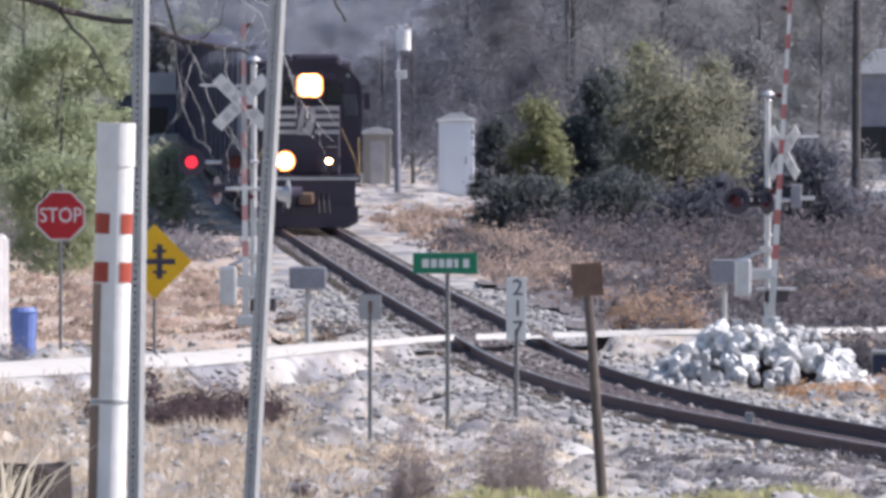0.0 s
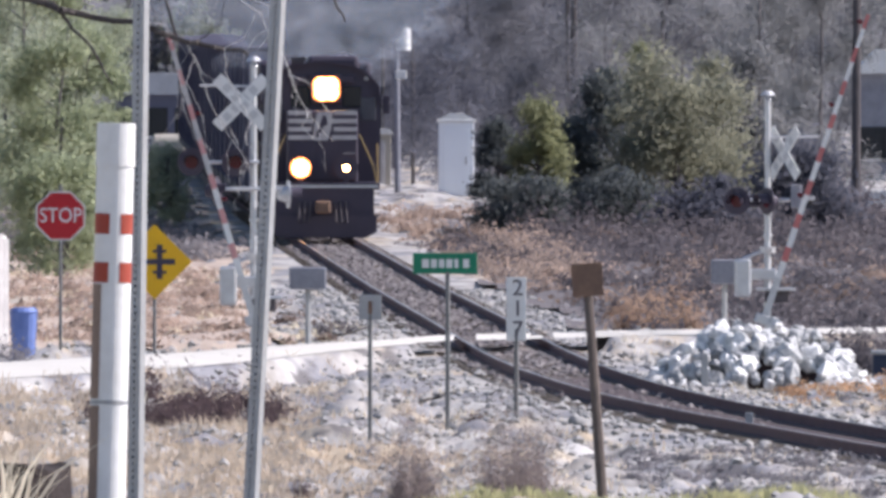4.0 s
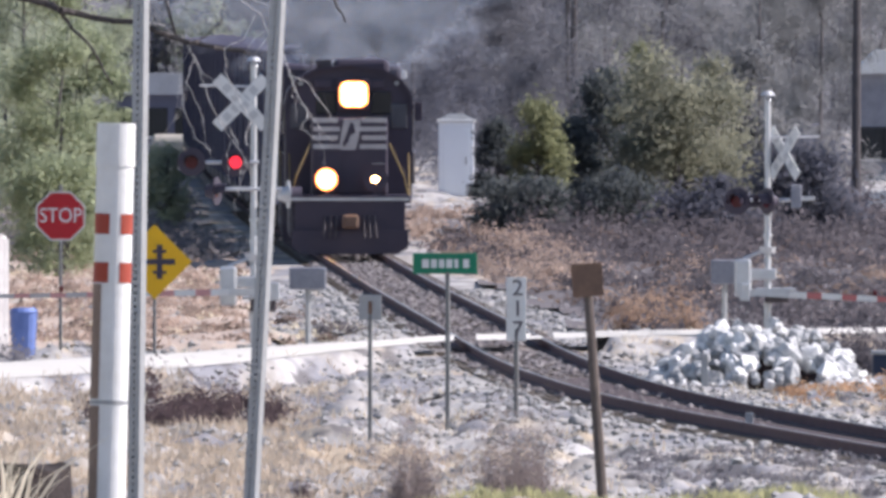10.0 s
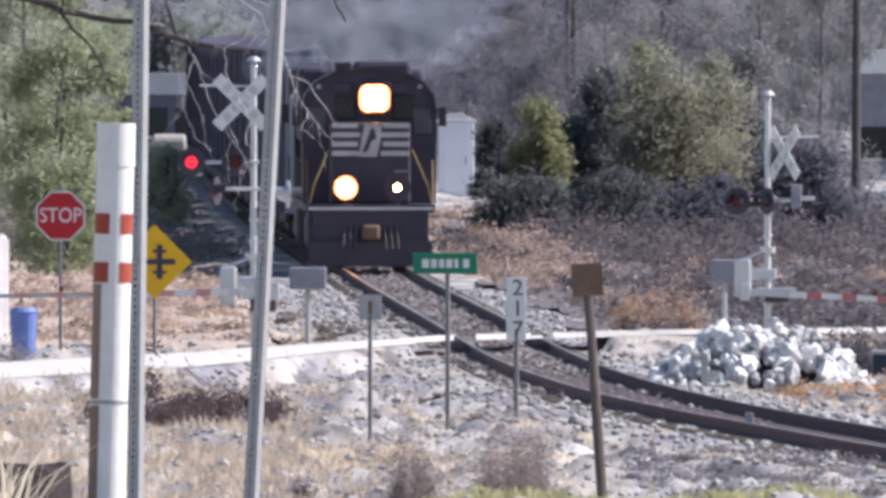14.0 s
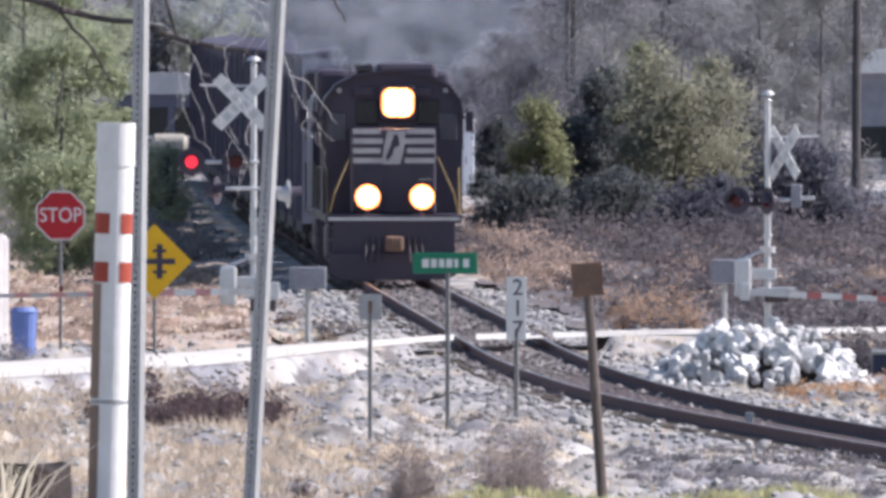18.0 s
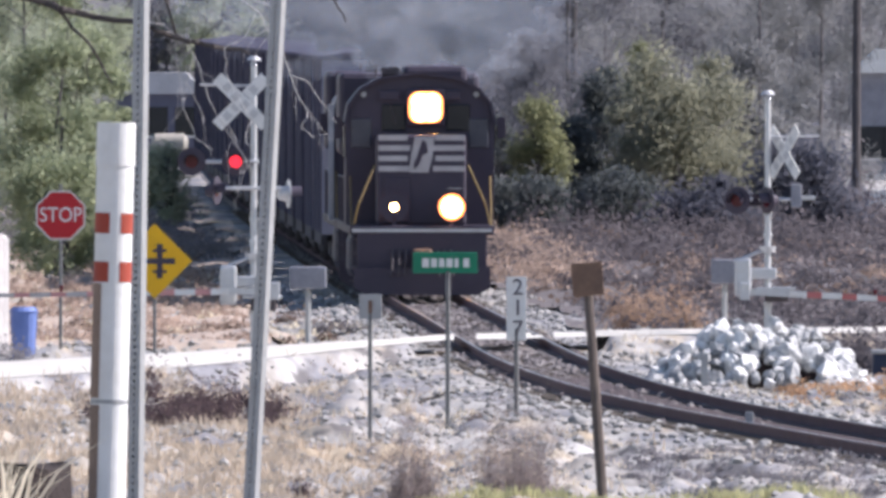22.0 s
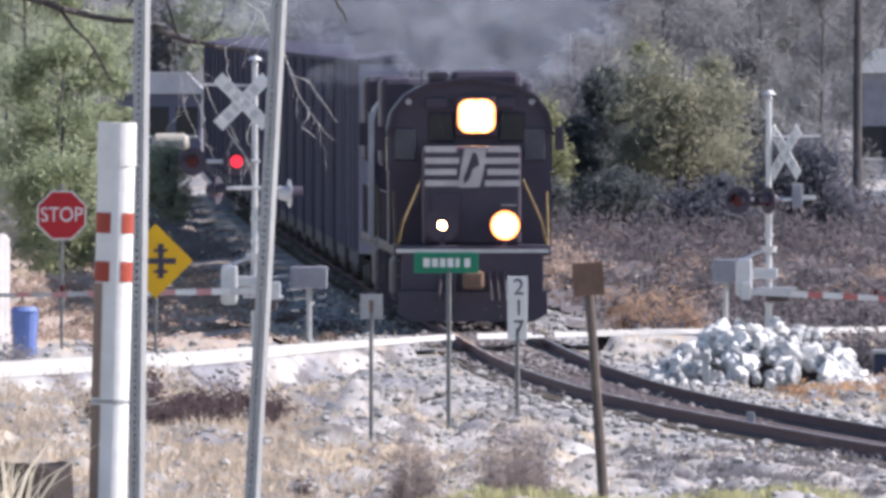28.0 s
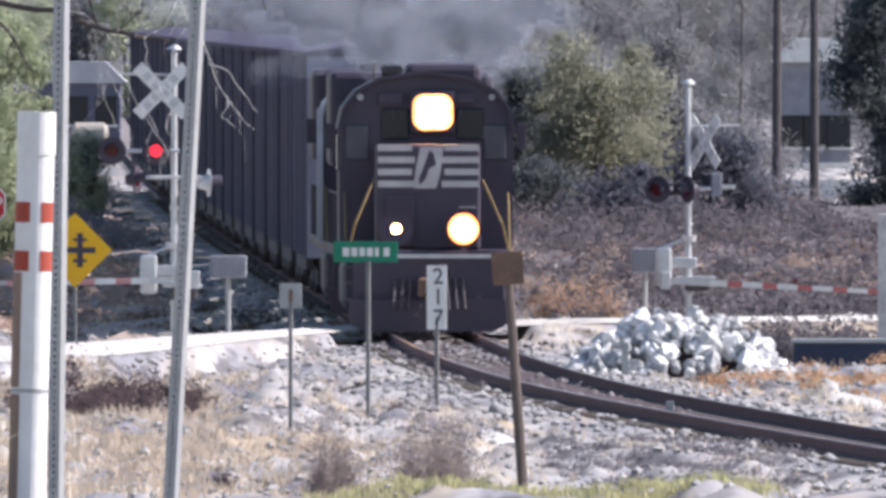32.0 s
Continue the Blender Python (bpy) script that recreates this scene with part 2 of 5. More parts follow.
# ---- plan: the track's line, the ground ----
PLAN_Y = [0, 250, 380, 420, 450, 490, 538, 566, 604, 689, 757, 828, 871, 1000, 1100, 1200, 1300, 1450, 1700]
PLAN_X = [75, 22, 10.9, 7.6, 5.62, 3.36, 1.78, 1.24, 0.62, -0.83, -1.90, -3.00, -3.67, -5.55, -6.9, -8.1, -9.25, -10.9, -13.5]
BED = 0.2      # height of the rails' heads
_k = np.gradient(np.array(PLAN_X), np.array(PLAN_Y))


def track_x(y):
    y = np.clip(np.asarray(y, float), 0, 1699.9)
    py, px = np.array(PLAN_Y, float), np.array(PLAN_X, float)
    i = np.clip(np.searchsorted(py, y, "right") - 1, 0, len(py) - 2)
    h = py[i + 1] - py[i]
    u = (y - py[i]) / h
    return ((2 * u**3 - 3 * u**2 + 1) * px[i] + (u**3 - 2 * u**2 + u) * h * _k[i]
            + (3 * u**2 - 2 * u**3) * px[i + 1] + (u**3 - u**2) * h * _k[i + 1])


def smooth(a, b, v):
    u = np.clip((np.asarray(v, float) - a) / (b - a), 0, 1)
    return u * u * (3 - 2 * u)


def road_y(x):
    """Middle of the road that crosses the track at a slant."""
    return np.interp(np.asarray(x, float), [-60, -8, -4.3, -2, 0, 3.6, 14, 60], [420, 516, 536, 556, 571, 580, 592, 640])


def road_half(x):
    """Half of the road's breadth; it opens into a gravel apron on the near side."""
    return np.interp(np.asarray(x, float), [-60, -8, -3.5, -1.2, 0, 60], [11, 13, 12, 6, 4.6, 4.6])


_rng = np.random.RandomState(7)
_waves = [(_rng.uniform(0.5, 2.6), _rng.uniform(0, 6.28), _rng.uniform(0, 6.28)) for _ in range(26)]


def bumps(x, y):
    """Uneven ground: a sum of waves of one to six metres."""
    z = 0
    for k, ang, ph in _waves:
        z = z + np.sin(k * (x * math.cos(ang) + y * 0.35 * math.sin(ang)) * 1.7 + ph) / (0.6 + k)
    return z / 6.0


def ground_z(x, y):
    """The ground with its small mounds and hollows away from the track and the road."""
    x, y = np.asarray(x, float), np.asarray(y, float)
    free = smooth(2.2, 3.2, np.abs(x - track_x(y))) * smooth(2, 8, np.abs(y - road_y(x)) - road_half(x)) * smooth(396, 410, y) * (1 - smooth(540, 640, y))
    return plain_z(x, y) + 0.13 * free * (bumps(x * 3.1 + 3, y * 0.9) + 0.3 * bumps(x * 6.3, y * 2.1 + 4))


def plain_z(x, y):
    x, y = np.asarray(x, float), np.asarray(y, float)
    off = np.abs(x - track_x(y))
    road = 1 - smooth(0, 5.4, np.abs(y - road_y(x)) - road_half(x))
    base = -0.34 + 0.24 * bumps(x, y) + 0.13 * bumps(x * 2.3 + 5, y * 1.7) + 0.09 * bumps(x * 5.1, y * 3.1 + 9)
    bed = np.where(off < 1.05, -0.36, -0.21)
    z = np.where(off < 1.9, bed, 0) + np.where(off >= 1.9, base + (bed - base) * (1 - smooth(1.9, 3.3, off)), 0)
    z = z * (1 - road) + road * np.where(off < 1.9, -0.2, 0.05)
    hill = 4.55 - 5.0 * smooth(60, 390, y) ** 0.8
    wide = 1 - smooth(14, 40, np.abs(x + 2))
    z = z + BED
    z = np.where(y < 395, z + np.maximum(hill + 0.4 - 0, 0) * wide * (1 - smooth(330, 395, y)), z)
    return z


def axis(parts):
    out = []
    for a, b, step in parts:
        out += list(np.arange(a, b, step))
    return np.array(out + [parts[-1][1]])


def grid(xs, ys, zf):
    xx, yy = np.meshgrid(xs, ys)
    v = np.stack([xx, yy, zf(xx, yy)], -1).reshape(-1, 3)
    nx, ny = len(xs), len(ys)
    i = (np.arange(ny - 1)[:, None] * nx + np.arange(nx - 1)[None]).reshape(-1)
    return v.tolist(), np.stack([i, i + 1, i + nx + 1, i + nx], -1).tolist()


def ground_material():
    """Pale gravel with patches of tan soil; blue-grey and dark patches paint shadow on it."""
    m = mat("gravelly_ground", (0.45, 0.435, 0.425), (0.25, 0.23, 0.21), 0.95, 0, 0.9, 4.0, 0.6, 0.2, squash=(1, 0.2, 1))
    nt = m.node_tree
    p = nt.nodes["Principled BSDF"]
    src = p.inputs["Base Color"].links[0].from_socket
    tc, mp = nt.nodes.new("ShaderNodeTexCoord"), nt.nodes.new("ShaderNodeMapping")
    mp.inputs["Scale"].default_value = (0.9, 0.13, 0.9)
    nt.links.new(tc.outputs["Object"], mp.inputs[0])
    # tan soil, then blue-grey and near-black patches that imitate shadow clumps
    for scale, low, high, col, most in ((0.55, 0.52, 0.64, (0.42, 0.33, 0.22), 0.8), (0.8, 0.47, 0.57, (0.175, 0.175, 0.20), 0.85), (1.6, 0.55, 0.63, (0.105, 0.095, 0.095), 0.85)):
        nz, mr, mx = nt.nodes.new("ShaderNodeTexNoise"), nt.nodes.new("ShaderNodeMapRange"), nt.nodes.new("ShaderNodeMix")
        nz.inputs["Scale"].default_value, nz.inputs["Detail"].default_value = scale, 4
        nt.links.new(mp.outputs[0], nz.inputs["Vector"])
        mr.inputs[1].default_value, mr.inputs[2].default_value, mr.inputs[4].default_value = low, high, most
        nt.links.new(nz.outputs[0], mr.inputs[0])
        mx.data_type = "RGBA"
        mx.inputs[7].default_value = (*col, 1)
        nt.links.new(mr.outputs[0], mx.inputs[0])
        nt.links.new(src, mx.inputs[6])
        src = mx.outputs[2]
    nt.links.new(src, p.inputs["Base Color"])
    return m


M["ground"] = ground_material()
gx = axis([(-4200, -400, 380), (-400, -60, 34), (-60, -20, 4), (-20, -10, 0.5), (-10, 10, 0.14), (10, 20, 0.5), (20, 60, 4), (60, 400, 34), (400, 4200, 380)])
gy = axis([(-600, 0, 60), (0, 380, 6), (380, 640, 0.6), (640, 900, 1.5), (900, 1300, 8), (1300, 4600, 150)])
gv, gf = grid(gx, gy, ground_z)
stuff_mesh("ground", gv, gf, "ground", "pale gravelly ground with dry winter weeds", "ground", "structure", True)

def cover(name, xr, yr, keep, lift, material, label):
    """A thin mat of soil and litter that follows the ground where keep() says."""
    v, f = grid(axis([(*xr, 0.4)]), axis([(*yr, 3.0)]), lambda x, y: ground_z(x, y) + lift + 0.05 * bumps(x * 2.0, y * 0.6))
    v = np.array(v)
    ok = keep(v[:, 0], v[:, 1])
    f = [q for q in f if ok[q].all()]
    return stuff_mesh(name, v.tolist(), f, material, label, "ground", "structure", True)


M["litter"] = mat("dark_leaf_litter", (0.13, 0.115, 0.118), (0.085, 0.076, 0.08), 0.95, 0, 0.35, 2.5, 0.6, 0.25, squash=(1, 0.25, 1))
M["tan_mat"] = mat("matted_tan_grass", (0.50, 0.40, 0.325), (0.33, 0.26, 0.22), 0.95, 0, 0.4, 2.5, 0.6, 0.25, squash=(1, 0.25, 1))
cover("leaf_litter", (0, 20), (604, 1010), lambda x, y: (x > track_x(y) + 2.1 + 0.5 * np.sin(y * 0.13)) & ~((x > -2.6) & (x < 1.8) & (y > 960)), 0.07, "litter", "dark soil and leaf litter under the brush")
cover("matted_grass", (-18, 1), (584, 1140), lambda x, y: (x < track_x(y) - 2.2 - 1.3 * (1 - smooth(690, 760, y)) + 0.4 * np.sin(y * 0.17)) & (y > road_y(x) + road_half(x) + 3), 0.06, "tan_mat", "matted tan winter grass beside the track")

# the road: a raised strip that crosses the rails
rx = axis([(-60, -14, 2), (-14, 14, 0.2), (14, 60, 2)])
ru = np.linspace(-4.6, 4.6, 21)
xx, uu = np.meshgrid(rx, ru)
uu = uu / 4.6
yy = road_y(xx) + uu * road_half(xx)
rv = np.stack([xx, yy, BED + 0.06 + 0.06 * (1 - np.abs(uu))], -1).reshape(-1, 3)
ri = (np.arange(len(ru) - 1)[:, None] * len(rx) + np.arange(len(rx) - 1)[None]).reshape(-1)
n = len(rx)
rf = np.stack([ri, ri + 1, ri + n + 1, ri + n], -1)
mid = rv[rf].mean(1)
off = np.abs(mid[:, 0] - track_x(mid[:, 1]))
rf = rf[np.abs(off - 0.75) > 0.17]
stuff_mesh("road", rv.tolist(), rf.tolist(), "asphalt", "sun-bleached narrow asphalt road over the rails", "road", "structure")

# the ballast bed
def sweep(outline, ys, dx, name, material, label, category, kind):
    """An outline (across, up) drawn along the track's line at dx from its middle."""
    c = track_x(ys)
    g = np.gradient(c, ys)
    ln = np.sqrt(1 + g * g)
    nx, ny = 1 / ln, -g / ln
    k = len(outline)
    v = []
    for (a, z) in outline:
        v.append(np.stack([c + nx * (dx + a), ys + ny * (dx + a), np.full_like(ys, z + BED)], -1))
    v = np.stack(v, 1).reshape(-1, 3)
    f = []
    for i in range(len(ys) - 1):
        for j in range(k):
            f.append((i * k + j, i * k + (j + 1) % k, (i + 1) * k + (j + 1) % k, (i + 1) * k + j))
    return stuff_mesh(name, v.tolist(), f, material, label, category, kind)


RAIL = [(-0.075, -0.175), (0.075, -0.175), (0.075, -0.16), (0.012, -0.14), (0.012, -0.045), (0.037, -0.035), (0.037, -0.003), (0.028, 0.0),
        (-0.028, 0.0), (-0.037, -0.003), (-0.037, -0.035), (-0.012, -0.045), (-0.012, -0.14), (-0.075, -0.16)]
rail_y = np.concatenate([np.arange(60, 380, 8.0), np.arange(380, 900, 4.0), np.arange(900, 1690, 12.0)])
sweep([(-1.2, -0.5), (1.2, -0.5), (1.1, -0.20), (0.85, -0.175), (-0.85, -0.175), (-1.1, -0.20)], rail_y, 0.0, "ballast_bed", "bed", "grey-brown ballast bed under the track", "ballast", "structure")
# strips whose dark colour paints the rails' shade on the ballast
for side in (-1, 1):
    sweep([(-0.24, -0.3), (0.4, -0.3), (0.34, -0.152), (-0.16, -0.152)], rail_y, side * 0.755, "dark_ballast_strip", "dark_ballast", "dark ballast along the rail with rail shade painted in", "ballast", "structure")
# darker ballast between the rails
sweep([(-0.52, -0.3), (0.52, -0.3), (0.44, -0.158), (-0.44, -0.158)], np.arange(384, 530, 4.0), 0.0, "dark_ballast_strip", "dark_ballast", "dark ballast between the rails", "ballast", "structure")
for side in (-1, 1):
    sweep(RAIL, rail_y, side * 0.755, "rail", "rail", "rust-brown steel rail spiked to dark wooden ties", "rail", "structure")
    sweep([(-0.026, 0.001), (0.026, 0.001), (0.026, 0.004), (-0.026, 0.004)], rail_y, side * 0.755, "rail_running_band", "rail_head", "polished running band on a steel rail", "rail", "structure")

# ---- moving stock ----
SPEED, START = 9.53, 871.0


def wheelset(bm, y, r=0.5):
    for sx in (-1, 1):
        rod(bm, (sx * 0.69, y, r), (sx * 0.83, y, r), r, r, 20)
        rod(bm, (sx * 0.66, y, r), (sx * 0.69, y, r), r + 0.03, r + 0.03, 20)
    rod(bm, (-0.8, y, r), (0.8, y, r), 0.09)
    return bm


def rot_y_disc(bm, x, y, z, r, deep, sides=20):
    """A disc that faces the way of travel."""
    return rod(bm, (x, y, z), (x, y - deep, z), r, r, sides)


def locomotive(lead):
    """Six-axle hood unit. Its front looks along -y; the origin lies on the rails under the cab's front."""
    ob = thing("locomotive", Matrix.Identity(4), "black diesel locomotive with white nose stripes and lit headlights" if lead else
               "black diesel locomotive with pale grey cab edges coupled behind another", "locomotive", "locomotives of the train")
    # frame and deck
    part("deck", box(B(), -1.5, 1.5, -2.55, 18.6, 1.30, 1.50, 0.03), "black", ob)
    bm = B()
    box(bm, -1.35, 1.35, -2.62, -2.50, 0.22, 1.36, 0.02)
    prism(bm, [(-1.42, 0.20), (-1.15, 0.05), (1.15, 0.05), (1.42, 0.20), (1.42, 0.62), (-1.42, 0.62)], -2.80, -2.62)
    part("pilot", bm, "black", ob, "black pilot plate with plough")
    part("sill_stripe", box(B(), -1.45, 1.45, -2.66, -2.56, 1.36, 1.43), "alu", ob, "pale stripe along the front sill")
    bm = B()
    box(bm, -0.16, 0.16, -3.25, -2.62, 0.72, 0.98, 0.04)
    box(bm, -0.2, 0.2, -3.42, -3.18, 0.68, 1.02, 0.06)
    part("coupler", bm, "rust", ob, "rusty knuckle coupler")
    for sx in (-1, 1):
        for i in range(4):
            part("step", box(B(), min(sx * 1.1, sx * 1.5), max(sx * 1.1, sx * 1.5), -2.6 + 0.02 * i, -2.05, 0.32 + 0.29 * i, 0.36 + 0.29 * i), "dark_steel", ob)
        for i in range(3):
            part("air_hose", rod(B(), (sx * (0.32 + 0.14 * i), -2.64, 1.0), (sx * (0.36 + 0.14 * i), -2.84, 0.45), 0.025), "dark_steel", ob)
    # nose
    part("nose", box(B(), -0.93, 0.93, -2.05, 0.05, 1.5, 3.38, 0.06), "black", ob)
    # nose stripes and emblem: pale bars either side of a pale shield
    if lead:
        for sx in (-1, 1):
            for i in range(4):
                z = 2.62 + 0.215 * i
                a, b = sorted((sx * (0.24 + 0.05 * (i % 2)), sx * 0.90))
                part("nose_stripe", box(B(), a, b, -2.065, -2.052, z, z + 0.115), "stripe", ob, "dusty white stripe")
        sh = prism(B(), [(-0.26, 2.60), (0.14, 2.60), (0.22, 2.88), (0.27, 3.34), (-0.14, 3.34), (-0.22, 2.96)], -2.068, -2.052)
        part("emblem_plate", sh, "stripe", ob, "white emblem field")
        sh = prism(B(), [(-0.15, 2.66), (-0.04, 2.78), (0.02, 2.96), (0.14, 3.02), (0.10, 3.22), (0.02, 3.28), (-0.05, 3.08), (-0.11, 2.90), (-0.17, 2.78)], -2.074, -2.069)
        part("emblem", sh, "black", ob, "dark slanted emblem shape")
    part("nose_door", box(B(), -0.78, -0.22, -2.085, -2.052, 1.55, 2.5, 0.02), "black", ob)
    # cab with rounded roof
    roof = [(-1.55, 1.5), (1.55, 1.5), (1.55, 3.60), (1.46, 4.0), (1.22, 4.30), (0.82, 4.52), (0, 4.64), (-0.82, 4.52), (-1.22, 4.30), (-1.46, 4.0), (-1.55, 3.60)]
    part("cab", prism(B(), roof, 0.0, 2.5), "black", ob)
    lip = [(-1.6, 3.58), (-1.51, 4.03), (-1.26, 4.35), (-0.84, 4.58), (0, 4.70), (0.84, 4.58), (1.26, 4.35), (1.51, 4.03), (1.6, 3.58), (1.55, 3.58), (1.46, 4.0), (1.22, 4.3), (0.82, 4.52), (0, 4.64), (-0.82, 4.52), (-1.22, 4.3), (-1.46, 4.0), (-1.55, 3.58)]
    part("roof_edge", prism(B(), lip, -0.12, 2.6), "black" if lead else "grey_trim", ob)
    for sx in (-1, 1):
        a, b = sorted((0.12 + sx * 0.42, 0.12 + sx * 0.92))
        part("windshield", box(B(), a, b, -0.03, 0.01, 3.46, 4.02, 0.03), "glass", ob)
        a, b = sorted((sx * 1.02, sx * 1.44))
        part("front_window", box(B(), a, b, -0.03, 0.01, 3.1, 3.72, 0.03), "sheen_glass", ob, "cab window with a pale reflection in its colour")
        w = part("side_window", box(B(), min(sx * 1.545, sx * 1.58), max(sx * 1.545, sx * 1.58), 0.5, 1.7, 2.9, 3.56, 0.01), "glass", ob)
        part("window_awning", box(B(), min(sx * 1.55, sx * 1.78), max(sx * 1.55, sx * 1.78), 0.4, 1.8, 3.60, 3.64), "black", w)
        part("mirror", box(B(), min(sx * 1.62, sx * 1.80), max(sx * 1.62, sx * 1.80), 0.30, 0.34, 3.3, 3.75, 0.01), "black", ob)
        if not lead:
            part("corner_trim", box(B(), min(sx * 1.5, sx * 1.62), max(sx * 1.5, sx * 1.62), -0.06, 0.08, 1.45, 3.95, 0.01), "grey_trim", ob, "pale grey cab corner")
    # headlight, twin, on the cab above the windshields
    hl = part("headlight_housing", box(B(), -0.28, 0.52, -0.16, 0.0, 3.56, 4.34, 0.05), "black", ob)
    if lead:
        for x in (0.0, 0.24):
            part("headlight_lens", rot_y_disc(B(), x, -0.165, 4.06, 0.165, 0.02), "beam", hl, "brightly lit headlight")
            part("headlight_lens_low", rot_y_disc(B(), x, -0.165, 3.84, 0.165, 0.02), "beam", hl, "brightly lit headlight")
        # rounded glowing plate added for the glare around the headlight
        corner = [(sx * 0.16 + 0.2 * math.cos(a), sz * 0.12 + 0.2 * math.sin(a)) for sx, sz, a0 in ((1, 1, 0.0), (-1, 1, 1.57), (-1, -1, 3.14), (1, -1, 4.71)) for a in (a0 + 0.39 * k for k in range(5))]
        part("glare_plate", prism(B(), [(0.12 + x, 3.95 + z) for x, z in corner], -0.164, -0.161), "beam_halo", hl, "warm glowing plate that imitates headlight glare")
    for i in range(3):
        part("grab_iron", rod(B(), (0.55, -2.09, 1.7 + 0.28 * i), (0.85, -2.09, 1.7 + 0.28 * i), 0.012, 0.012, 6), "galv", ob)
    for x in (-0.62, 0.62):
        part("wiper", rod(B(), (x, -0.05, 3.98), (x * 0.8, -0.05, 3.6), 0.012, 0.008, 5), "dark_steel", ob)
        part("marker_light", rod(B(), (x * 1.9, -0.02, 4.22), (x * 1.9, -0.06, 4.22), 0.06, 0.06, 12), "galv", ob)
    # roof: number boards, horn, air conditioner, exhaust
    part("air_conditioner", box(B(), -0.36, 1.0, 0.7, 2.2, 4.42, 4.82, 0.12), "black", ob)
    hn = B()
    for x in (-0.12, 0.0, 0.12):
        rod(hn, (x - 0.62, 0.5, 4.72), (x - 0.62, 0.1, 4.72), 0.03, 0.08, 12)
    box(hn, -0.79, -0.45, 0.45, 0.6, 4.5, 4.74)
    part("horn", hn, "dark_steel", ob)
    part("antenna", rod(B(), (-0.9, 1.4, 4.45), (-0.9, 1.4, 4.85), 0.02), "dark_steel", ob)
    for sx in (-1, 1):
        a, b = sorted((sx * 0.42, sx * 0.86))
        part("number_board", box(B(), a, b, -0.10, 0.0, 4.10, 4.30, 0.02), "black", ob)
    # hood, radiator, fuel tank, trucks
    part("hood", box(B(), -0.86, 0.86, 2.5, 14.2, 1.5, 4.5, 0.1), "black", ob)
    for i in range(13):
        for sx in (-1, 1):
            part("hood_door", box(B(), min(sx * 0.86, sx * 0.885), max(sx * 0.86, sx * 0.885), 2.9 + 0.85 * i, 3.68 + 0.85 * i, 1.65, 4.2, 0.01), "black", ob)
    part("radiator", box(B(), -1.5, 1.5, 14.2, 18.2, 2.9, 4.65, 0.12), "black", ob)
    part("rear_hood", box(B(), -0.9, 0.9, 14.2, 18.3, 1.5, 2.9, 0.04), "black", ob)
    part("exhaust_pipe", box(B(), -0.35, 0.35, 8.0, 9.2, 4.5, 4.75, 0.04), "dark_steel", ob)
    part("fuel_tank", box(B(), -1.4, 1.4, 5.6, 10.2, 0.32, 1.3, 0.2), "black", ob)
    for y0 in (-0.4, 12.0):
        t = part("truck_bolster", box(B(), -0.95, 0.95, y0 + 1.2, y0 + 1.7, 0.6, 1.0, 0.04), "dark_steel", ob)
        for sx in (-1, 1):
            tr = B()
            a, b = sorted((sx * 0.95, sx * 1.12))
            box(tr, a, b, y0 - 0.2, y0 + 4.6, 0.42, 0.86, 0.05)
            for i in range(3):
                box(tr, min(sx * 0.95, sx * 1.2), max(sx * 0.95, sx * 1.2), y0 + 0.25 + 1.9 * i, y0 + 0.75 + 1.9 * i, 0.3, 0.7, 0.04)
            part("side_frame", tr, "dark_steel", t)
        for i in range(3):
            part("wheelset", wheelset(B(), y0 + 0.5 + 1.9 * i), "dark_steel", t)
    # handrails
    for sx in (-1, 1):
        r = B()
        rod(r, (sx * 1.44, -2.5, 1.42), (sx * 1.32, -2.5, 1.95), 0.022)
        rod(r, (sx * 1.32, -2.5, 1.95), (sx * 0.97, -2.05, 2.75), 0.022)
        part("corner_handrail", r, "yellow", ob, "yellow handrail")
        r = B()
        rod(r, (sx * 1.46, -1.9, 1.45), (sx * 1.46, -0.3, 2.5), 0.022)
        part("step_handrail", r, "yellow", ob, "yellow handrail")
        r = B()
        for i in range(8):
            rod(r, (sx * 1.46, 2.7 + 2.1 * i, 1.45), (sx * 1.46, 2.7 + 2.1 * i, 2.45), 0.02)
        rod(r, (sx * 1.46, 2.7, 2.45), (sx * 1.46, 17.4, 2.45), 0.02)
        part("side_handrail", r, "black", ob)
    return ob


def ditch_light(ob, x, z):
    """A lamp on the front deck: a bezel with a round opening, and a lens that slides through it."""
    h = B()
    rod(h, (x, -2.20, z), (x, -2.50, z), 0.2, 0.31, 24, False)
    box(h, x - 0.05, x + 0.05, -2.5, -2.4, z - 0.4, z - 0.2)
    n = 24
    rings = [[h.verts.new((x + r * math.cos(6.2832 * i / n), -2.50, z + r * math.sin(6.2832 * i / n))) for i in range(n)] for r in (0.31, 0.085)]
    for i in range(n):
        h.faces.new((rings[0][i], rings[0][(i + 1) % n], rings[1][(i + 1) % n], rings[1][i]))
    house = part("ditch_light", h, "black", ob, "ditch light on the front deck")
    d = B()
    rot_y_disc(d, 0, 0.01, 0, 0.205, 0.02, 24)
    # wider outer ring glows to imitate the lamp's glare
    rot_y_disc(d, 0, 0.015, 0, 0.275, 0.01, 24)
    for f in d.faces:
        f.material_index = int(max(v.co.x ** 2 + v.co.z ** 2 for v in f.verts) > 0.055)
    lens = part("ditch_lens", d, "beam", house, "flashing white ditch light with an added glare ring")
    lens.data.materials.append(M["beam_halo"])
    return lens


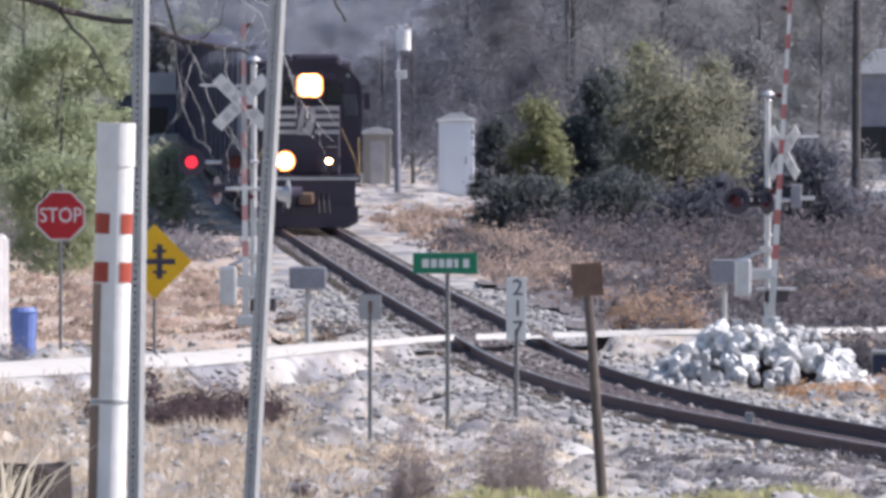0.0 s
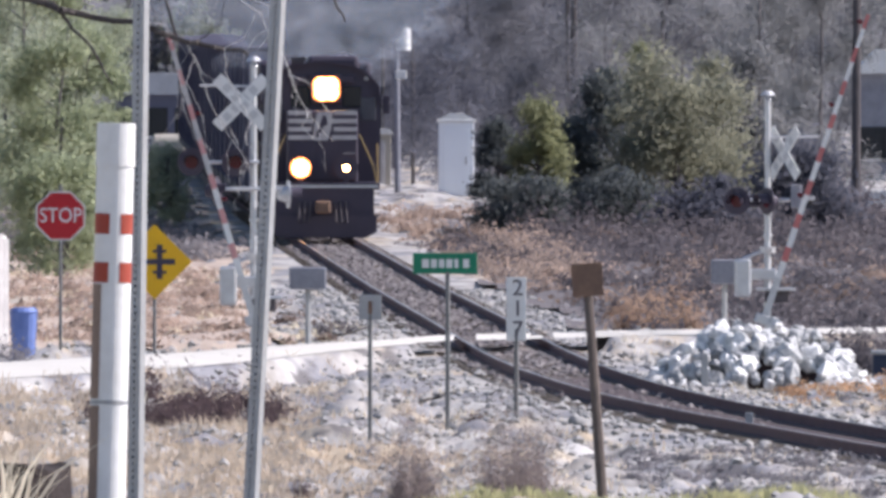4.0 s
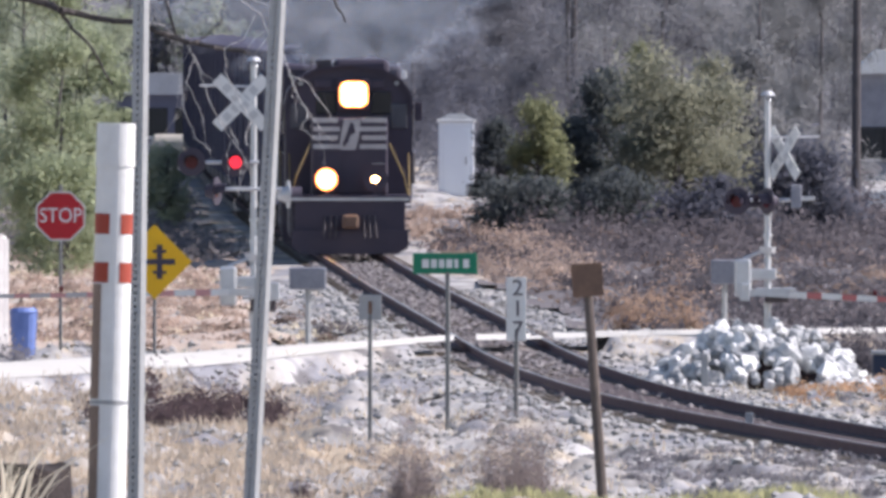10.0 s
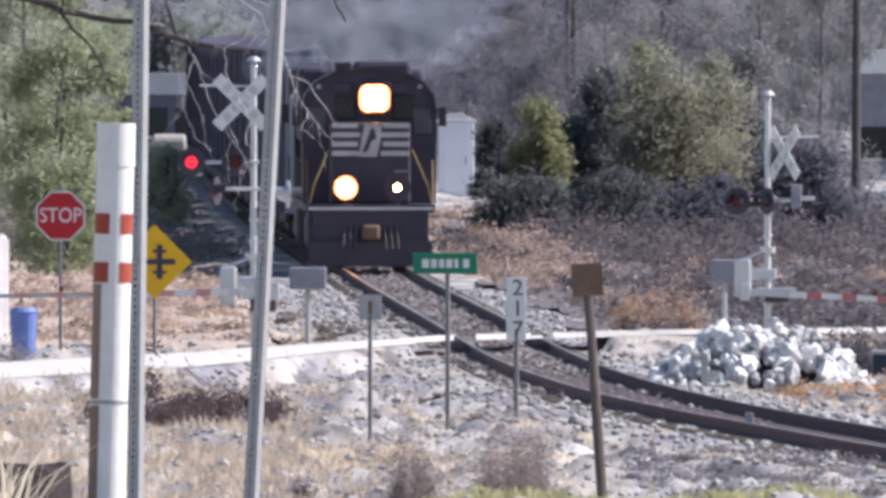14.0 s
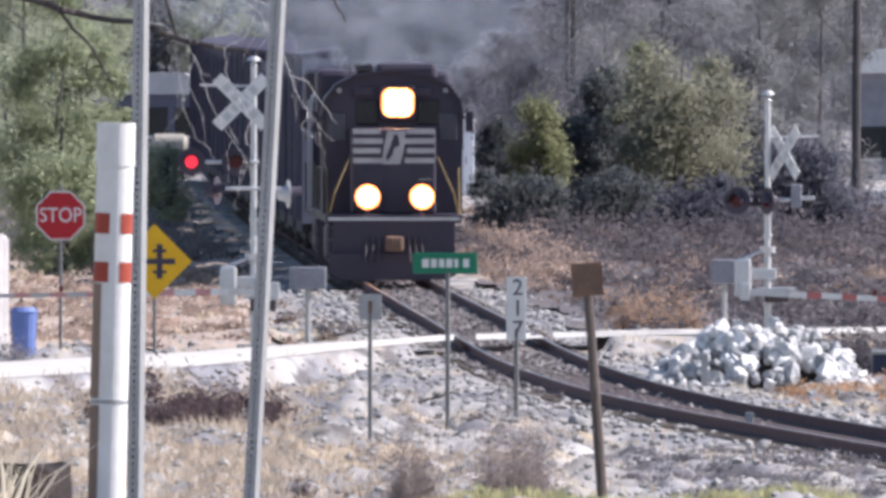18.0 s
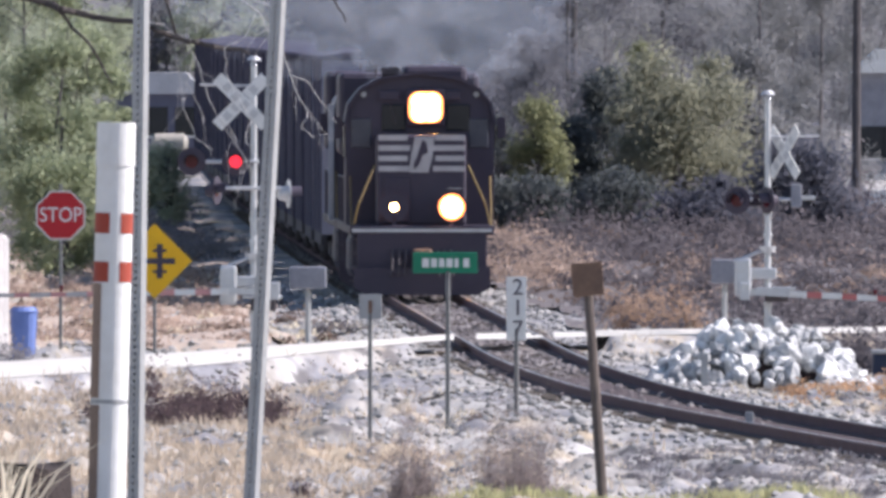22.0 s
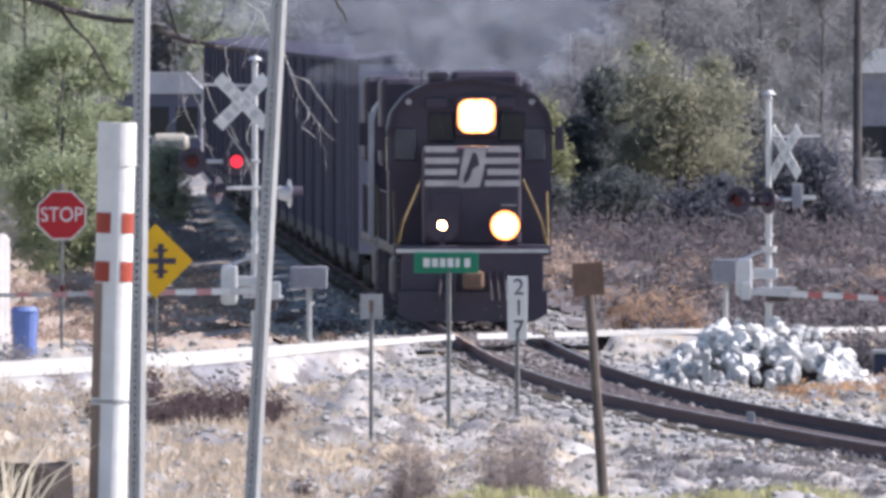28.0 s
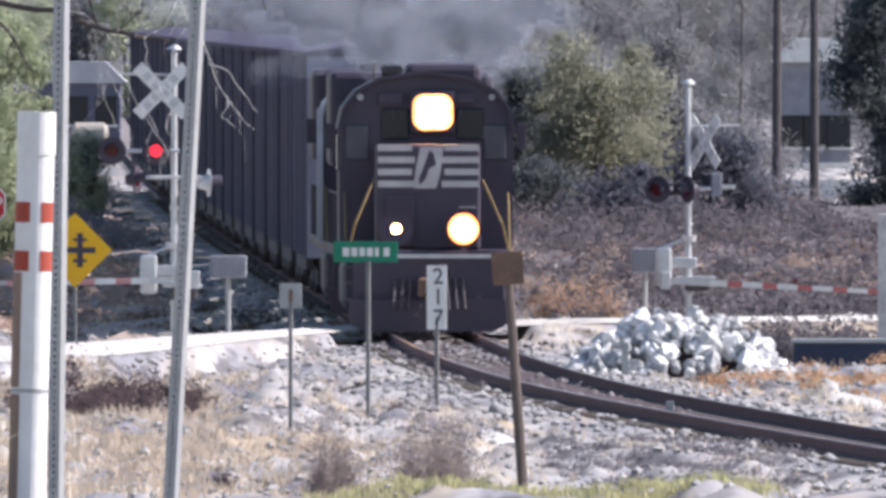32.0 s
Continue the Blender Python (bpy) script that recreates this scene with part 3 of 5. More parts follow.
def boxcar(pale):
    ob = thing("boxcar", Matrix.Identity(4), "tall dark boxcar with a blue-grey end" if pale else "tall dark purple-brown boxcar", "boxcar", "boxcars of the train")
    part("body", box(B(), -1.5, 1.5, 0.6, 18.4, 1.0, 4.93, 0.03), "car_side", ob)
    for y, d in ((0.6, -1), (18.4, 1)):
        e = part("end", box(B(), -1.52, 1.52, min(y, y + d * 0.05), max(y, y + d * 0.05), 1.0, 4.95), "car_end" if pale else "car_side", ob, "blue-grey corrugated end" if pale else "dark corrugated end")
        for i in range(7):
            part("corrugation", rod(B(), (-1.4, y + d * 0.05, 1.45 + 0.48 * i), (1.4, y + d * 0.05, 1.45 + 0.48 * i), 0.06, 0.06, 6), "car_end" if pale else "car_side", e)
    part("roof", prism(B(), [(-1.56, 4.88), (1.56, 4.88), (1.56, 4.97), (0, 5.15), (-1.56, 4.97)], 0.5, 18.5), "car_side", ob)
    for sx in (-1, 1):
        part("door", box(B(), min(sx * 1.49, sx * 1.512), max(sx * 1.49, sx * 1.512), 7.8, 11.2, 1.1, 4.9, 0.01), "car_side", ob)
        for i in range(13):
            if not 4 < i < 8:
                part("rib", box(B(), min(sx * 1.5, sx * 1.504), max(sx * 1.5, sx * 1.504), 1.0 + 1.4 * i, 1.1 + 1.4 * i, 1.05, 4.85), "car_side", ob)
        part("side_sill", box(B(), min(sx * 1.35, sx * 1.5), max(sx * 1.35, sx * 1.5), 3.0, 16.0, 0.75, 1.0), "dark_steel", ob)
    for y0 in (1.6, 15.0):
        t = part("truck_bolster", box(B(), -0.95, 0.95, y0 + 0.8, y0 + 1.2, 0.5, 0.95, 0.04), "dark_steel", ob)
        for sx in (-1, 1):
            part("side_frame", box(B(), min(sx * 0.95, sx * 1.1), max(sx * 0.95, sx * 1.1), y0 - 0.2, y0 + 2.2, 0.35, 0.7, 0.05), "dark_steel", t)
        for y in (y0 + 0.1, y0 + 1.9):
            part("wheelset", wheelset(B(), y, 0.46), "dark_steel", t)
    part("coupler", box(B(), -0.15, 0.15, -0.1, 0.6, 0.72, 1.0, 0.03), "rust", ob)
    part("coupler", box(B(), -0.15, 0.15, 18.4, 19.1, 0.72, 1.0, 0.03), "rust", ob)
    return ob


lead_unit = locomotive(True)
LENS_L, LENS_R = ditch_light(lead_unit, -0.58, 1.88), ditch_light(lead_unit, 0.62, 1.88)
second_unit = locomotive(False)
first_car, next_car = boxcar(True), boxcar(False)
CARS = [first_car, next_car] + [copy_thing(next_car, Matrix.Identity(4)) for _ in range(20)]

# exhaust smoke: drifting puffs of thin, see-through wisps over the hood
def smoke_material():
    m = mat("thin_exhaust_smoke", (0.70, 0.74, 0.81), (0.65, 0.69, 0.77), 1.0, 0, 0.6, 3, 0, islands=True)
    nt = m.node_tree
    end = nt.nodes["Material Output"].inputs[0]
    clear, both = nt.nodes.new("ShaderNodeBsdfTransparent"), nt.nodes.new("ShaderNodeMixShader")
    nz, mr = nt.nodes.new("ShaderNodeTexNoise"), nt.nodes.new("ShaderNodeMapRange")
    nz.inputs["Scale"].default_value, nz.inputs["Detail"].default_value = 0.9, 4
    mr.inputs[1].default_value, mr.inputs[2].default_value, mr.inputs[4].default_value = 0.2, 0.8, 0.13
    nt.links.new(nt.nodes["Texture Coordinate"].outputs["Object"], nz.inputs["Vector"])
    nt.links.new(nz.outputs[0], mr.inputs[0])
    nt.links.new(mr.outputs[0], both.inputs[0])
    nt.links.new(clear.outputs[0], both.inputs[1])
    nt.links.new(end.links[0].from_socket, both.inputs[2])
    nt.links.new(both.outputs[0], end)
    return m


M["smoke"] = smoke_material()
SMOKE = thing("exhaust_smoke", Matrix.Identity(4), "thin blue-grey exhaust smoke drifting over the locomotive", "smoke")
sr = np.random.RandomState(5)
for i in range(16):
    r = 0.55 + 0.11 * i
    k = 70 + 14 * i
    p = sr.normal(0, 1, (k, 3))
    p += 0.5 * np.sin(p[:, [1, 2, 0]] * 2.3 + i)
    c = np.array((0.45 + sr.uniform(-0.5, 0.6) + 0.12 * i * math.sin(i * 1.7), 9 + i * 7, 5.2 + 0.2 * i))
    p = c + p * (r, r * 3.0, r * 0.55)
    ang = np.arange(8) * 0.7854
    ax, az = sr.uniform(0.2, 0.5, (k, 1)) * (1 + 0.03 * i), sr.uniform(0.16, 0.34, (k, 1)) * (1 + 0.03 * i)
    tip = sr.uniform(-0.6, 0.6, (k, 1))
    v = np.stack([p[:, :1] + ax * np.cos(ang), p[:, 1:2] + tip * ax * np.sin(ang), p[:, 2:] + az * np.sin(ang)], -1).reshape(-1, 3)
    me = bpy.data.meshes.new("puff")
    me.from_pydata(v.tolist(), [], (np.arange(k)[:, None] * 8 + np.arange(8)[None]).tolist())
    me.materials.append(M["smoke"])
    new("puff", me).parent = SMOKE

# ---- crossing signals ----
def gate_arm(length, toward):
    """A striped arm along +x or -x from its pivot, tapering, with a counterweight behind."""
    arm = thing("gate_arm", Matrix.Identity(4), "red and white striped crossing gate arm", "gate arm", "gate arms")
    n = int(length / 0.32)
    for i in range(n):
        a, b = 0.25 + i * 0.32 + (0 if i % 2 == 0 else 0.05), 0.25 + (i + 1) * 0.32 + (0.05 if i % 2 == 0 else 0)
        h = 0.058 - 0.026 * i / n
        a, b = sorted((toward * a, toward * b))
        part("stripe", box(B(), a, b, -0.02, 0.02, -h, h), ("white" if toward > 0 or i < 6 else "stripe") if i % 2 == 0 else "faded_red" if toward > 0 else "pale_red", arm)
    bm = B()
    for y in (-0.16, 0.16):
        a, b = sorted((-toward * 0.55, toward * 0.3))
        box(bm, a, b, y - 0.02, y + 0.02, -0.06, 0.06)
    part("bracket", bm, "alu", arm)
    a, b = sorted((-toward * 0.6, -toward * 0.42))
    part("counterweight", box(B(), a, b, -0.2, 0.2, -0.16, 0.16, 0.02), "alu", arm)
    for i in (0.35, 0.68, 0.98):
        part("arm_lamp", box(B(), toward * length * i - 0.04, toward * length * i + 0.04, -0.05, 0.05, 0.05, 0.16, 0.02), "lamp_dark", arm)
    return arm


def flasher(ob, x, y, z, turn, lit=True, skin="black"):
    """A black round shield with a hooded red lens; returns the lens, which slides out of its housing."""
    m = pose(x, y, z, 0, 0, turn)
    bm = B()
    rod(bm, (0, 0, 0), (0, 0.02, 0), 0.25, 0.25, 24)
    rod(bm, (0, 0.02, 0), (0, 0.2, 0), 0.15, 0.1, 16)
    bmesh.ops.transform(bm, matrix=m, verts=bm.verts[:])
    shield = part("signal_shield", bm, skin, ob, "round black signal shield" if skin == "black" else "signal shield coloured pale for sunlight")
    hood = B()
    n = 14
    lip = [[hood.verts.new((0.135 * math.cos(a), y_, 0.135 * math.sin(a))) for a in [math.pi * (i / n * 1.2 - 0.1) for i in range(n + 1)]] for y_ in (0.0, -0.22)]
    for i in range(n):
        hood.faces.new((lip[0][i], lip[0][i + 1], lip[1][i + 1], lip[1][i]))
    bmesh.ops.transform(hood, matrix=m, verts=hood.verts[:])
    part("hood", hood, "black", shield)
    part("dark_lens", rod(B(), m @ Vector((0, 0, 0)), m @ Vector((0, -0.012, 0)), 0.115, 0.115, 20), "lamp_dark", shield)
    lens = part("red_lens", rod(B(), (0, 0.006, 0), (0, -0.006, 0), 0.11, 0.11, 20), "red_glow", shield, "flashing red signal lens") if lit else None
    if lens:
        lens.matrix_basis = m @ pose(0, -0.035, 0)
    return lens


def crossbuck(ob, z, turn, y=-0.1, x=0.0):
    for a in (45, -45):
        b = box(B(), -0.61, 0.61, -0.006, 0.006, -0.115, 0.115)
        bmesh.ops.transform(b, matrix=pose(x, y - (0.015 if a > 0 else 0), z, 0, 0, turn) @ pose(0, 0, 0, 0, a, 0), verts=b.verts[:])
        blade = part("crossbuck_blade", b, "white", ob, "white crossbuck blade")
        for i in range(4):
            w = 0.075
            t = box(B(), -0.42 + i * 0.22, -0.42 + i * 0.22 + 0.13, -0.011, -0.008, -w, w)
            bmesh.ops.transform(t, matrix=pose(x, y - (0.015 if a > 0 else 0), z, 0, 0, turn) @ pose(0, 0, 0, 0, a, 0), verts=t.verts[:])
            part("lettering_bar", t, "bar", blade)


def signal(m, toward, turn, label, lamps_z, buck_z, top, buck_x):
    ob = thing("crossing_signal", m, label, "crossing signal", "crossing signals")
    part("mast", rod(B(), (0, 0, 0), (0, 0, top), 0.065, 0.055, 14), "alu", ob)
    part("mast_cap", rod(B(), (0, 0, top), (0, 0, top + 0.1), 0.075, 0.02, 14), "alu", ob)
    bs = B()
    box(bs, -0.3, 0.3, -0.3, 0.3, -0.45, 0.12, 0.03)
    part("foundation", bs, "stone", ob, "concrete foundation")
    mech = B()
    box(mech, -0.60, -0.30, -0.3, 0.3, 0.80, 1.50, 0.05)
    box(mech, -0.32, 0.16, -0.16, 0.16, 1.12, 1.32, 0.03)
    part("gate_mechanism", mech, "alu", ob, "grey gate mechanism box")
    part("mechanism_tray", box(B(), -0.2, 0.5, -0.34, 0.3, 0.92, 0.97, 0.01), "alu", ob, "pale metal tray under the gate arm")
    # dark block added to paint the shaded gap below the tray
    part("tray_gap_block", box(B(), -0.06, 0.4, -0.24, 0.24, 0.70, 0.915, 0.03), "dark_steel", ob, "dark block imitating the shaded gap under the tray")
    part("conduit", rod(B(), (-0.45, -0.1, 1.5), (-0.05, -0.05, 1.66), 0.03, 0.03, 8), "alu", ob)
    for z in (0.62, 1.9, 2.3):
        part("mast_band", rod(B(), (0, 0, z), (0, 0, z + 0.05), 0.085, 0.085, 14), "alu", ob)
    bl = B()
    rod(bl, (0.0, -0.02, 1.6), (0.0, -0.02, 1.72), 0.13, 0.16, 16)
    part("junction_box", bl, "alu", ob)
    arm = B()
    rod(arm, (-0.5, -0.1, lamps_z), (0.5, -0.1, lamps_z), 0.035)
    part("lamp_crossarm", arm, "alu", ob)
    crossbuck(ob, buck_z, turn, -0.1, buck_x)
    br = B()
    rod(br, (0, 0, buck_z + 0.28), (0.95 if toward > 0 else -0.95, 0, buck_z + 0.3), 0.022)
    part("bell_bracket", br, "alu", ob)
    bell = B()
    rod(bell, (0, 0, top + 0.08), (0, 0, top + 0.16), 0.14, 0.06, 16)
    part("bell", bell, "alu", ob)
    return ob


LEFT_AT, RIGHT_AT = (-3.35, 560.0, 0.15), (5.92, 577.0, 0.15)
sig_l = signal(pose(*LEFT_AT), -1, 0, "pale crossing signal mast with flashing red lamps and crossbuck", 2.87, 4.40, 5.05, -0.22)
LAMP_A = flasher(sig_l, -1.1, -0.2, 3.34, 0)
LAMP_B = flasher(sig_l, -0.32, -0.2, 3.34, 0)
ca = B()
rod(ca, (-1.15, -0.08, 3.34), (0.1, -0.08, 3.34), 0.035)
part("lamp_crossarm", ca, "alu", sig_l)
flasher(sig_l, -0.65, 0.1, 2.83, 70, False)
# alu skin here paints sunlight on a shield that is otherwise black
flasher(sig_l, 0.62, 0.1, 2.77, 100, False, "alu")
sig_r = signal(pose(*RIGHT_AT), 1, -56, "pale crossing signal mast seen from behind, with crossbuck", 2.57, 3.43, 4.40, 0.30)
flasher(sig_r, -0.02, -0.2, 2.55, -60, False)
flasher(sig_r, -0.56, -0.1, 2.55, -20, False)
part("lamp_backing", box(B(), -0.72, 0.02, 0.02, 0.12, 2.44, 2.66, 0.03), "black", sig_r, "black lamp backing box")
part("terminal_box", box(B(), 0.42, 0.62, -0.16, 0.0, 2.42, 2.86, 0.02), "case", sig_r, "grey terminal box")
part("lamp_arm", box(B(), 0.6, 0.86, -0.14, -0.06, 2.56, 2.64, 0.01), "alu", sig_r, "short pale lamp arm")
cab_r = thing("equipment_case", pose(5.15, 579, 0.12), "grey metal signal equipment case on a short post", "equipment case")
part("case", box(B(), -0.25, 0.25, -0.25, 0.25, 1.05, 1.5, 0.03), "case", cab_r)
part("post", rod(B(), (0, 0, -0.4), (0, 0, 1.08), 0.05), "galv", cab_r)
cab_l = thing("equipment_case", pose(-2.40, 562, 0.12), "grey metal signal equipment case on a short post", "equipment case")
part("case", box(B(), -0.33, 0.33, -0.2, 0.2, 1.1, 1.5, 0.03), "case", cab_l)
part("post", rod(B(), (0, 0, -0.4), (0, 0, 1.12), 0.05), "galv", cab_l)
ARM_L, ARM_R = gate_arm(4.8, -1), gate_arm(5.3, 1)

# ---- signs ----
def sign_post(ob, z0, z1, x=0.0, r=0.03, material="post_steel"):
    """A U-channel post."""
    o = [(-r, r), (-r * 0.55, -r), (r * 0.55, -r), (r, r), (r * 0.75, r), (r * 0.4, -r * 0.6), (-r * 0.4, -r * 0.6), (-r * 0.75, r)]
    bm = B()
    prism(bm, o, z0, z1)
    bmesh.ops.transform(bm, matrix=Matrix(((1, 0, 0, x), (0, 0, 1, 0), (0, 1, 0, 0), (0, 0, 0, 1))), verts=bm.verts[:])
    bmesh.ops.recalc_face_normals(bm, faces=bm.faces[:])
    return part("post", bm, material, ob)


def gz(x, y):
    return float(plain_z(x, y))


def text_part(body, size, m, material, parent, squeeze=1.0):
    """Raised lettering as a flat mesh."""
    c = bpy.data.curves.new("lettering", "FONT")
    c.body, c.size, c.align_x, c.align_y, c.extrude = body, size, "CENTER", "CENTER", 0.002
    tmp = new("lettering", c)
    me = bpy.data.meshes.new_from_object(tmp.evaluated_get(bpy.context.evaluated_depsgraph_get()))
    bpy.data.objects.remove(tmp)
    me.transform(m @ pose(0, 0, 0, 90, 0, 0) @ Matrix.Diagonal((squeeze, 1, 1, 1)))
    me.materials.clear()
    me.materials.append(M[material])
    ob = new("lettering", me)
    ob.parent = parent
    return ob


def octagon(r):
    return [(r * math.cos(math.pi / 8 + i * math.pi / 4), r * math.sin(math.pi / 8 + i * math.pi / 4)) for i in range(8)]


st = thing("stop_sign", pose(-6.84, 566, gz(-6.84, 566)), "red octagonal stop sign with white border on a steel post", "stop sign")
zc = 2.5 - gz(-6.84, 566)
sign_post(st, -0.4, zc + 0.56)
for r, mname, d, nm in ((0.475, "white", 0.0, "border"), (0.445, "red", 0.004, "face")):
    bm = prism(B(), octagon(r), -0.05 - d, -0.046 + d * 0)
    bmesh.ops.translate(bm, vec=(0, 0, zc), verts=bm.verts[:])
    part(nm, bm, mname, st)
text_part("STOP", 0.37, pose(0, -0.056, zc), "white", st, 0.86)

dm = thing("warning_sign", pose(-5.06, 555, gz(-5.06, 555)), "yellow diamond warning sign with a black crossing symbol", "warning sign")
zc = 1.75 - gz(-5.14, 555)
sign_post(dm, -0.4, zc + 0.5)
for r, mname, d, nm in ((0.66, "sign_yellow", 0.0, "face"),):
    part(nm, prism(B(), [(-r, zc), (0, zc - r), (r, zc), (0, zc + r)], -0.05, -0.045), mname, dm)
sym = B()
box(sym, -0.30, 0.36, -0.056, -0.0515, zc - 0.05, zc + 0.05)
box(sym, 0.04, 0.14, -0.061, -0.057, zc - 0.30, zc + 0.30)
box(sym, -0.03, 0.21, -0.066, -0.062, zc + 0.16, zc + 0.21)
box(sym, -0.03, 0.21, -0.066, -0.062, zc - 0.21, zc - 0.16)
part("symbol", sym, "black", dm)

gs = thing("street_name_sign", pose(0.03, 472, gz(0.03, 472)), "green street name sign with pale lettering on a thin post", "street sign")
zc = 2.39 - gz(0.03, 472)
sign_post(gs, -0.4, zc - 0.12, 0.04, 0.035)
part("panel", box(B(), -0.48, 0.48, -0.02, 0.0, zc - 0.155, zc + 0.155, 0.006), "green_sign", gs)
for i, (a, b) in enumerate(((-0.34, -0.24), (-0.21, -0.12), (-0.09, -0.01), (0.02, 0.11), (0.14, 0.20), (0.27, 0.36))):
    part("lettering_bar", box(B(), a, b, -0.025, -0.0215, zc - 0.065, zc + 0.065), "white", gs)

mp_ = thing("milepost", pose(1.10, 475, gz(1.10, 475)), "white railway milepost board with black numerals, on a post", "milepost")
zc = 1.68 - gz(1.10, 475)
sign_post(mp_, -0.4, zc - 0.3, 0, 0.035)
part("board", box(B(), -0.15, 0.15, -0.03, 0.0, zc - 0.48, zc + 0.48, 0.006), "white", mp_)
for i, ch in enumerate("217"):
    text_part(ch, 0.34, pose(0.02, -0.034, zc + 0.31 - 0.31 * i), "black", mp_)

th = thing("marker_sign", pose(-1.04, 452, gz(-1.04, 452)), "small pale marker plate on a thin steel post", "marker sign")
zc = 1.93 - gz(-1.04, 452)
sign_post(th, -0.4, zc - 0.1, 0, 0.03)
part("plate", box(B(), -0.16, 0.16, -0.02, 0.0, zc - 0.19, zc + 0.17, 0.006), "galv", th)
part("plate_mark", box(B(), -0.03, 0.03, -0.026, -0.0215, zc - 0.1, zc + 0.08), "rust", th)

br = thing("rusty_sign", pose(2.04, 402, gz(2.04, 402), 0, -4.0, 0), "rusty brown sign plate on a leaning wooden post", "sign")
zc = 2.75 - gz(2.04, 402)
part("post", rod(B(), (0, 0, -0.4), (0, 0, zc - 0.1), 0.075, 0.06, 10), "wood", br)
part("plate", box(B(), -0.2, 0.2, -0.09, -0.07, zc - 0.22, zc + 0.2, 0.006), "rust", br)

# ---- near posts ----
pp = thing("marker_pipe", pose(-1.252, 117, 4.0, 0, 1.5, 0), "white plastic pipeline marker post with brown-red bands", "marker post")
zt = 1.70
part("pipe", rod(B(), (0, 0, -0.3), (0, 0, zt - 0.16), 0.069, 0.069, 32), "white", pp, smooth=False)
cap = B()
rod(cap, (0, 0, zt - 0.16), (0, 0, zt), 0.073, 0.071, 32)
part("cap", cap, "white", pp, "white pipe cap")
part("collar", rod(B(), (0, 0, 0.66), (0, 0, 0.675), 0.0705, 0.0705, 32), "galv", pp)
# bands, then brown strips that paint stain and shade on the left side
for z, up, a0, a1, skin, said in ((1.29, 0.075, -175, -102, "band", "brown-red band"), (1.29, 0.075, -68, 5, "band", "brown-red band"), (1.11, 0.075, -175, -102, "band", "brown-red band"),
                                  (1.11, 0.075, -68, 5, "band", "brown-red band"), (0.68, 0.425, -185, -124, "pipe_shade", "brown stain with pipe shade in its colour"), (-0.2, 0.855, -185, -121, "pipe_shade", "brown stain with pipe shade in its colour")):
    bm = B()
    vs = []
    for i in range(13):
        a = radians(a0 + (a1 - a0) * i / 12)
        vs.append((bm.verts.new((0.0705 * math.cos(a), 0.0705 * math.sin(a), z)), bm.verts.new((0.0705 * math.cos(a), 0.0705 * math.sin(a), z + up))))
    for i in range(12):
        bm.faces.new((vs[i][0], vs[i + 1][0], vs[i + 1][1], vs[i][1]))
    part("band" if skin == "band" else "dirt_film", bm, skin, pp, said)


def tube_post(m, label):
    """Perforated square steel tube: a front wall with a row of round-edged holes, plain side and back walls."""
    ob = thing("sign_support", m, label, "sign post", "tall steel sign posts")
    h, w, t, pitch, hole = 4.2, 0.0225, 0.003, 0.0254, 0.0046
    face = B()
    for sx in (-1, 1):
        a, b = sorted((sx * hole, sx * w))
        box(face, a, b, -w, -w + t, -0.4, h)
    for i in range(int(h / pitch)):
        box(face, -hole, hole, -w, -w + t, pitch * i + hole, pitch * (i + 1) - hole)
    part("front_wall", face, "galv", ob, "galvanised wall with a row of holes")
    rest = B()
    for sx in (-1, 1):
        a, b = sorted((sx * w, sx * (w - t)))
        box(rest, a, b, -w + t, w - t, -0.4, h)
    box(rest, -w, w, w - t, w, -0.4, h)
    part("tube", rest, "galv", ob)
    return ob


tube_post(pose(-1.146, 117.6, 4.0, 0, 0.75, -25), "galvanised perforated steel sign post")
tube_post(pose(-0.731, 118, 4.0, 0, 3.35, -22), "leaning galvanised perforated steel sign post")

# ---- cabinet, poles, buildings ----
def cabinet_hut():
    ob = thing("signal_cabinet", pose(0.46, 1100, gz(0.46, 1100)), "pale blue-white metal signal cabinet with a peaked cap", "cabinet")
    part("body", box(B(), -0.62, 0.62, -0.6, 0.6, 0.0, 2.55, 0.03), "hut", ob)
    part("eave", box(B(), -0.68, 0.68, -0.66, 0.66, 2.55, 2.66, 0.02), "white", ob)
    part("cap", prism(B(), [(-0.6, 2.66), (0.6, 2.66), (0.25, 2.86), (-0.25, 2.86)], -0.6, 0.6), "white", ob)
    part("door", box(B(), -0.45, 0.45, -0.62, -0.6, 0.15, 2.35, 0.01), "hut", ob)
    part("handle", box(B(), 0.32, 0.36, -0.66, -0.62, 1.1, 1.35), "galv", ob)
    return ob


cabinet_hut()
sh = thing("equipment_shed", pose(-2.4, 1150, gz(-2.4, 1150)), "small beige equipment shed beside a utility pole", "shed")
part("wall", box(B(), -0.5, 0.5, -0.6, 0.6, -0.2, 1.85, 0.02), "beige", sh)
part("roof", prism(B(), [(-0.6, 1.85), (0.6, 1.85), (0.5, 2.0), (0, 2.12), (-0.5, 2.0)], -0.7, 0.7), "white", sh)
part("door", box(B(), -0.25, 0.3, -0.63, -0.605, 0.0, 1.6, 0.01), "stripe", sh)


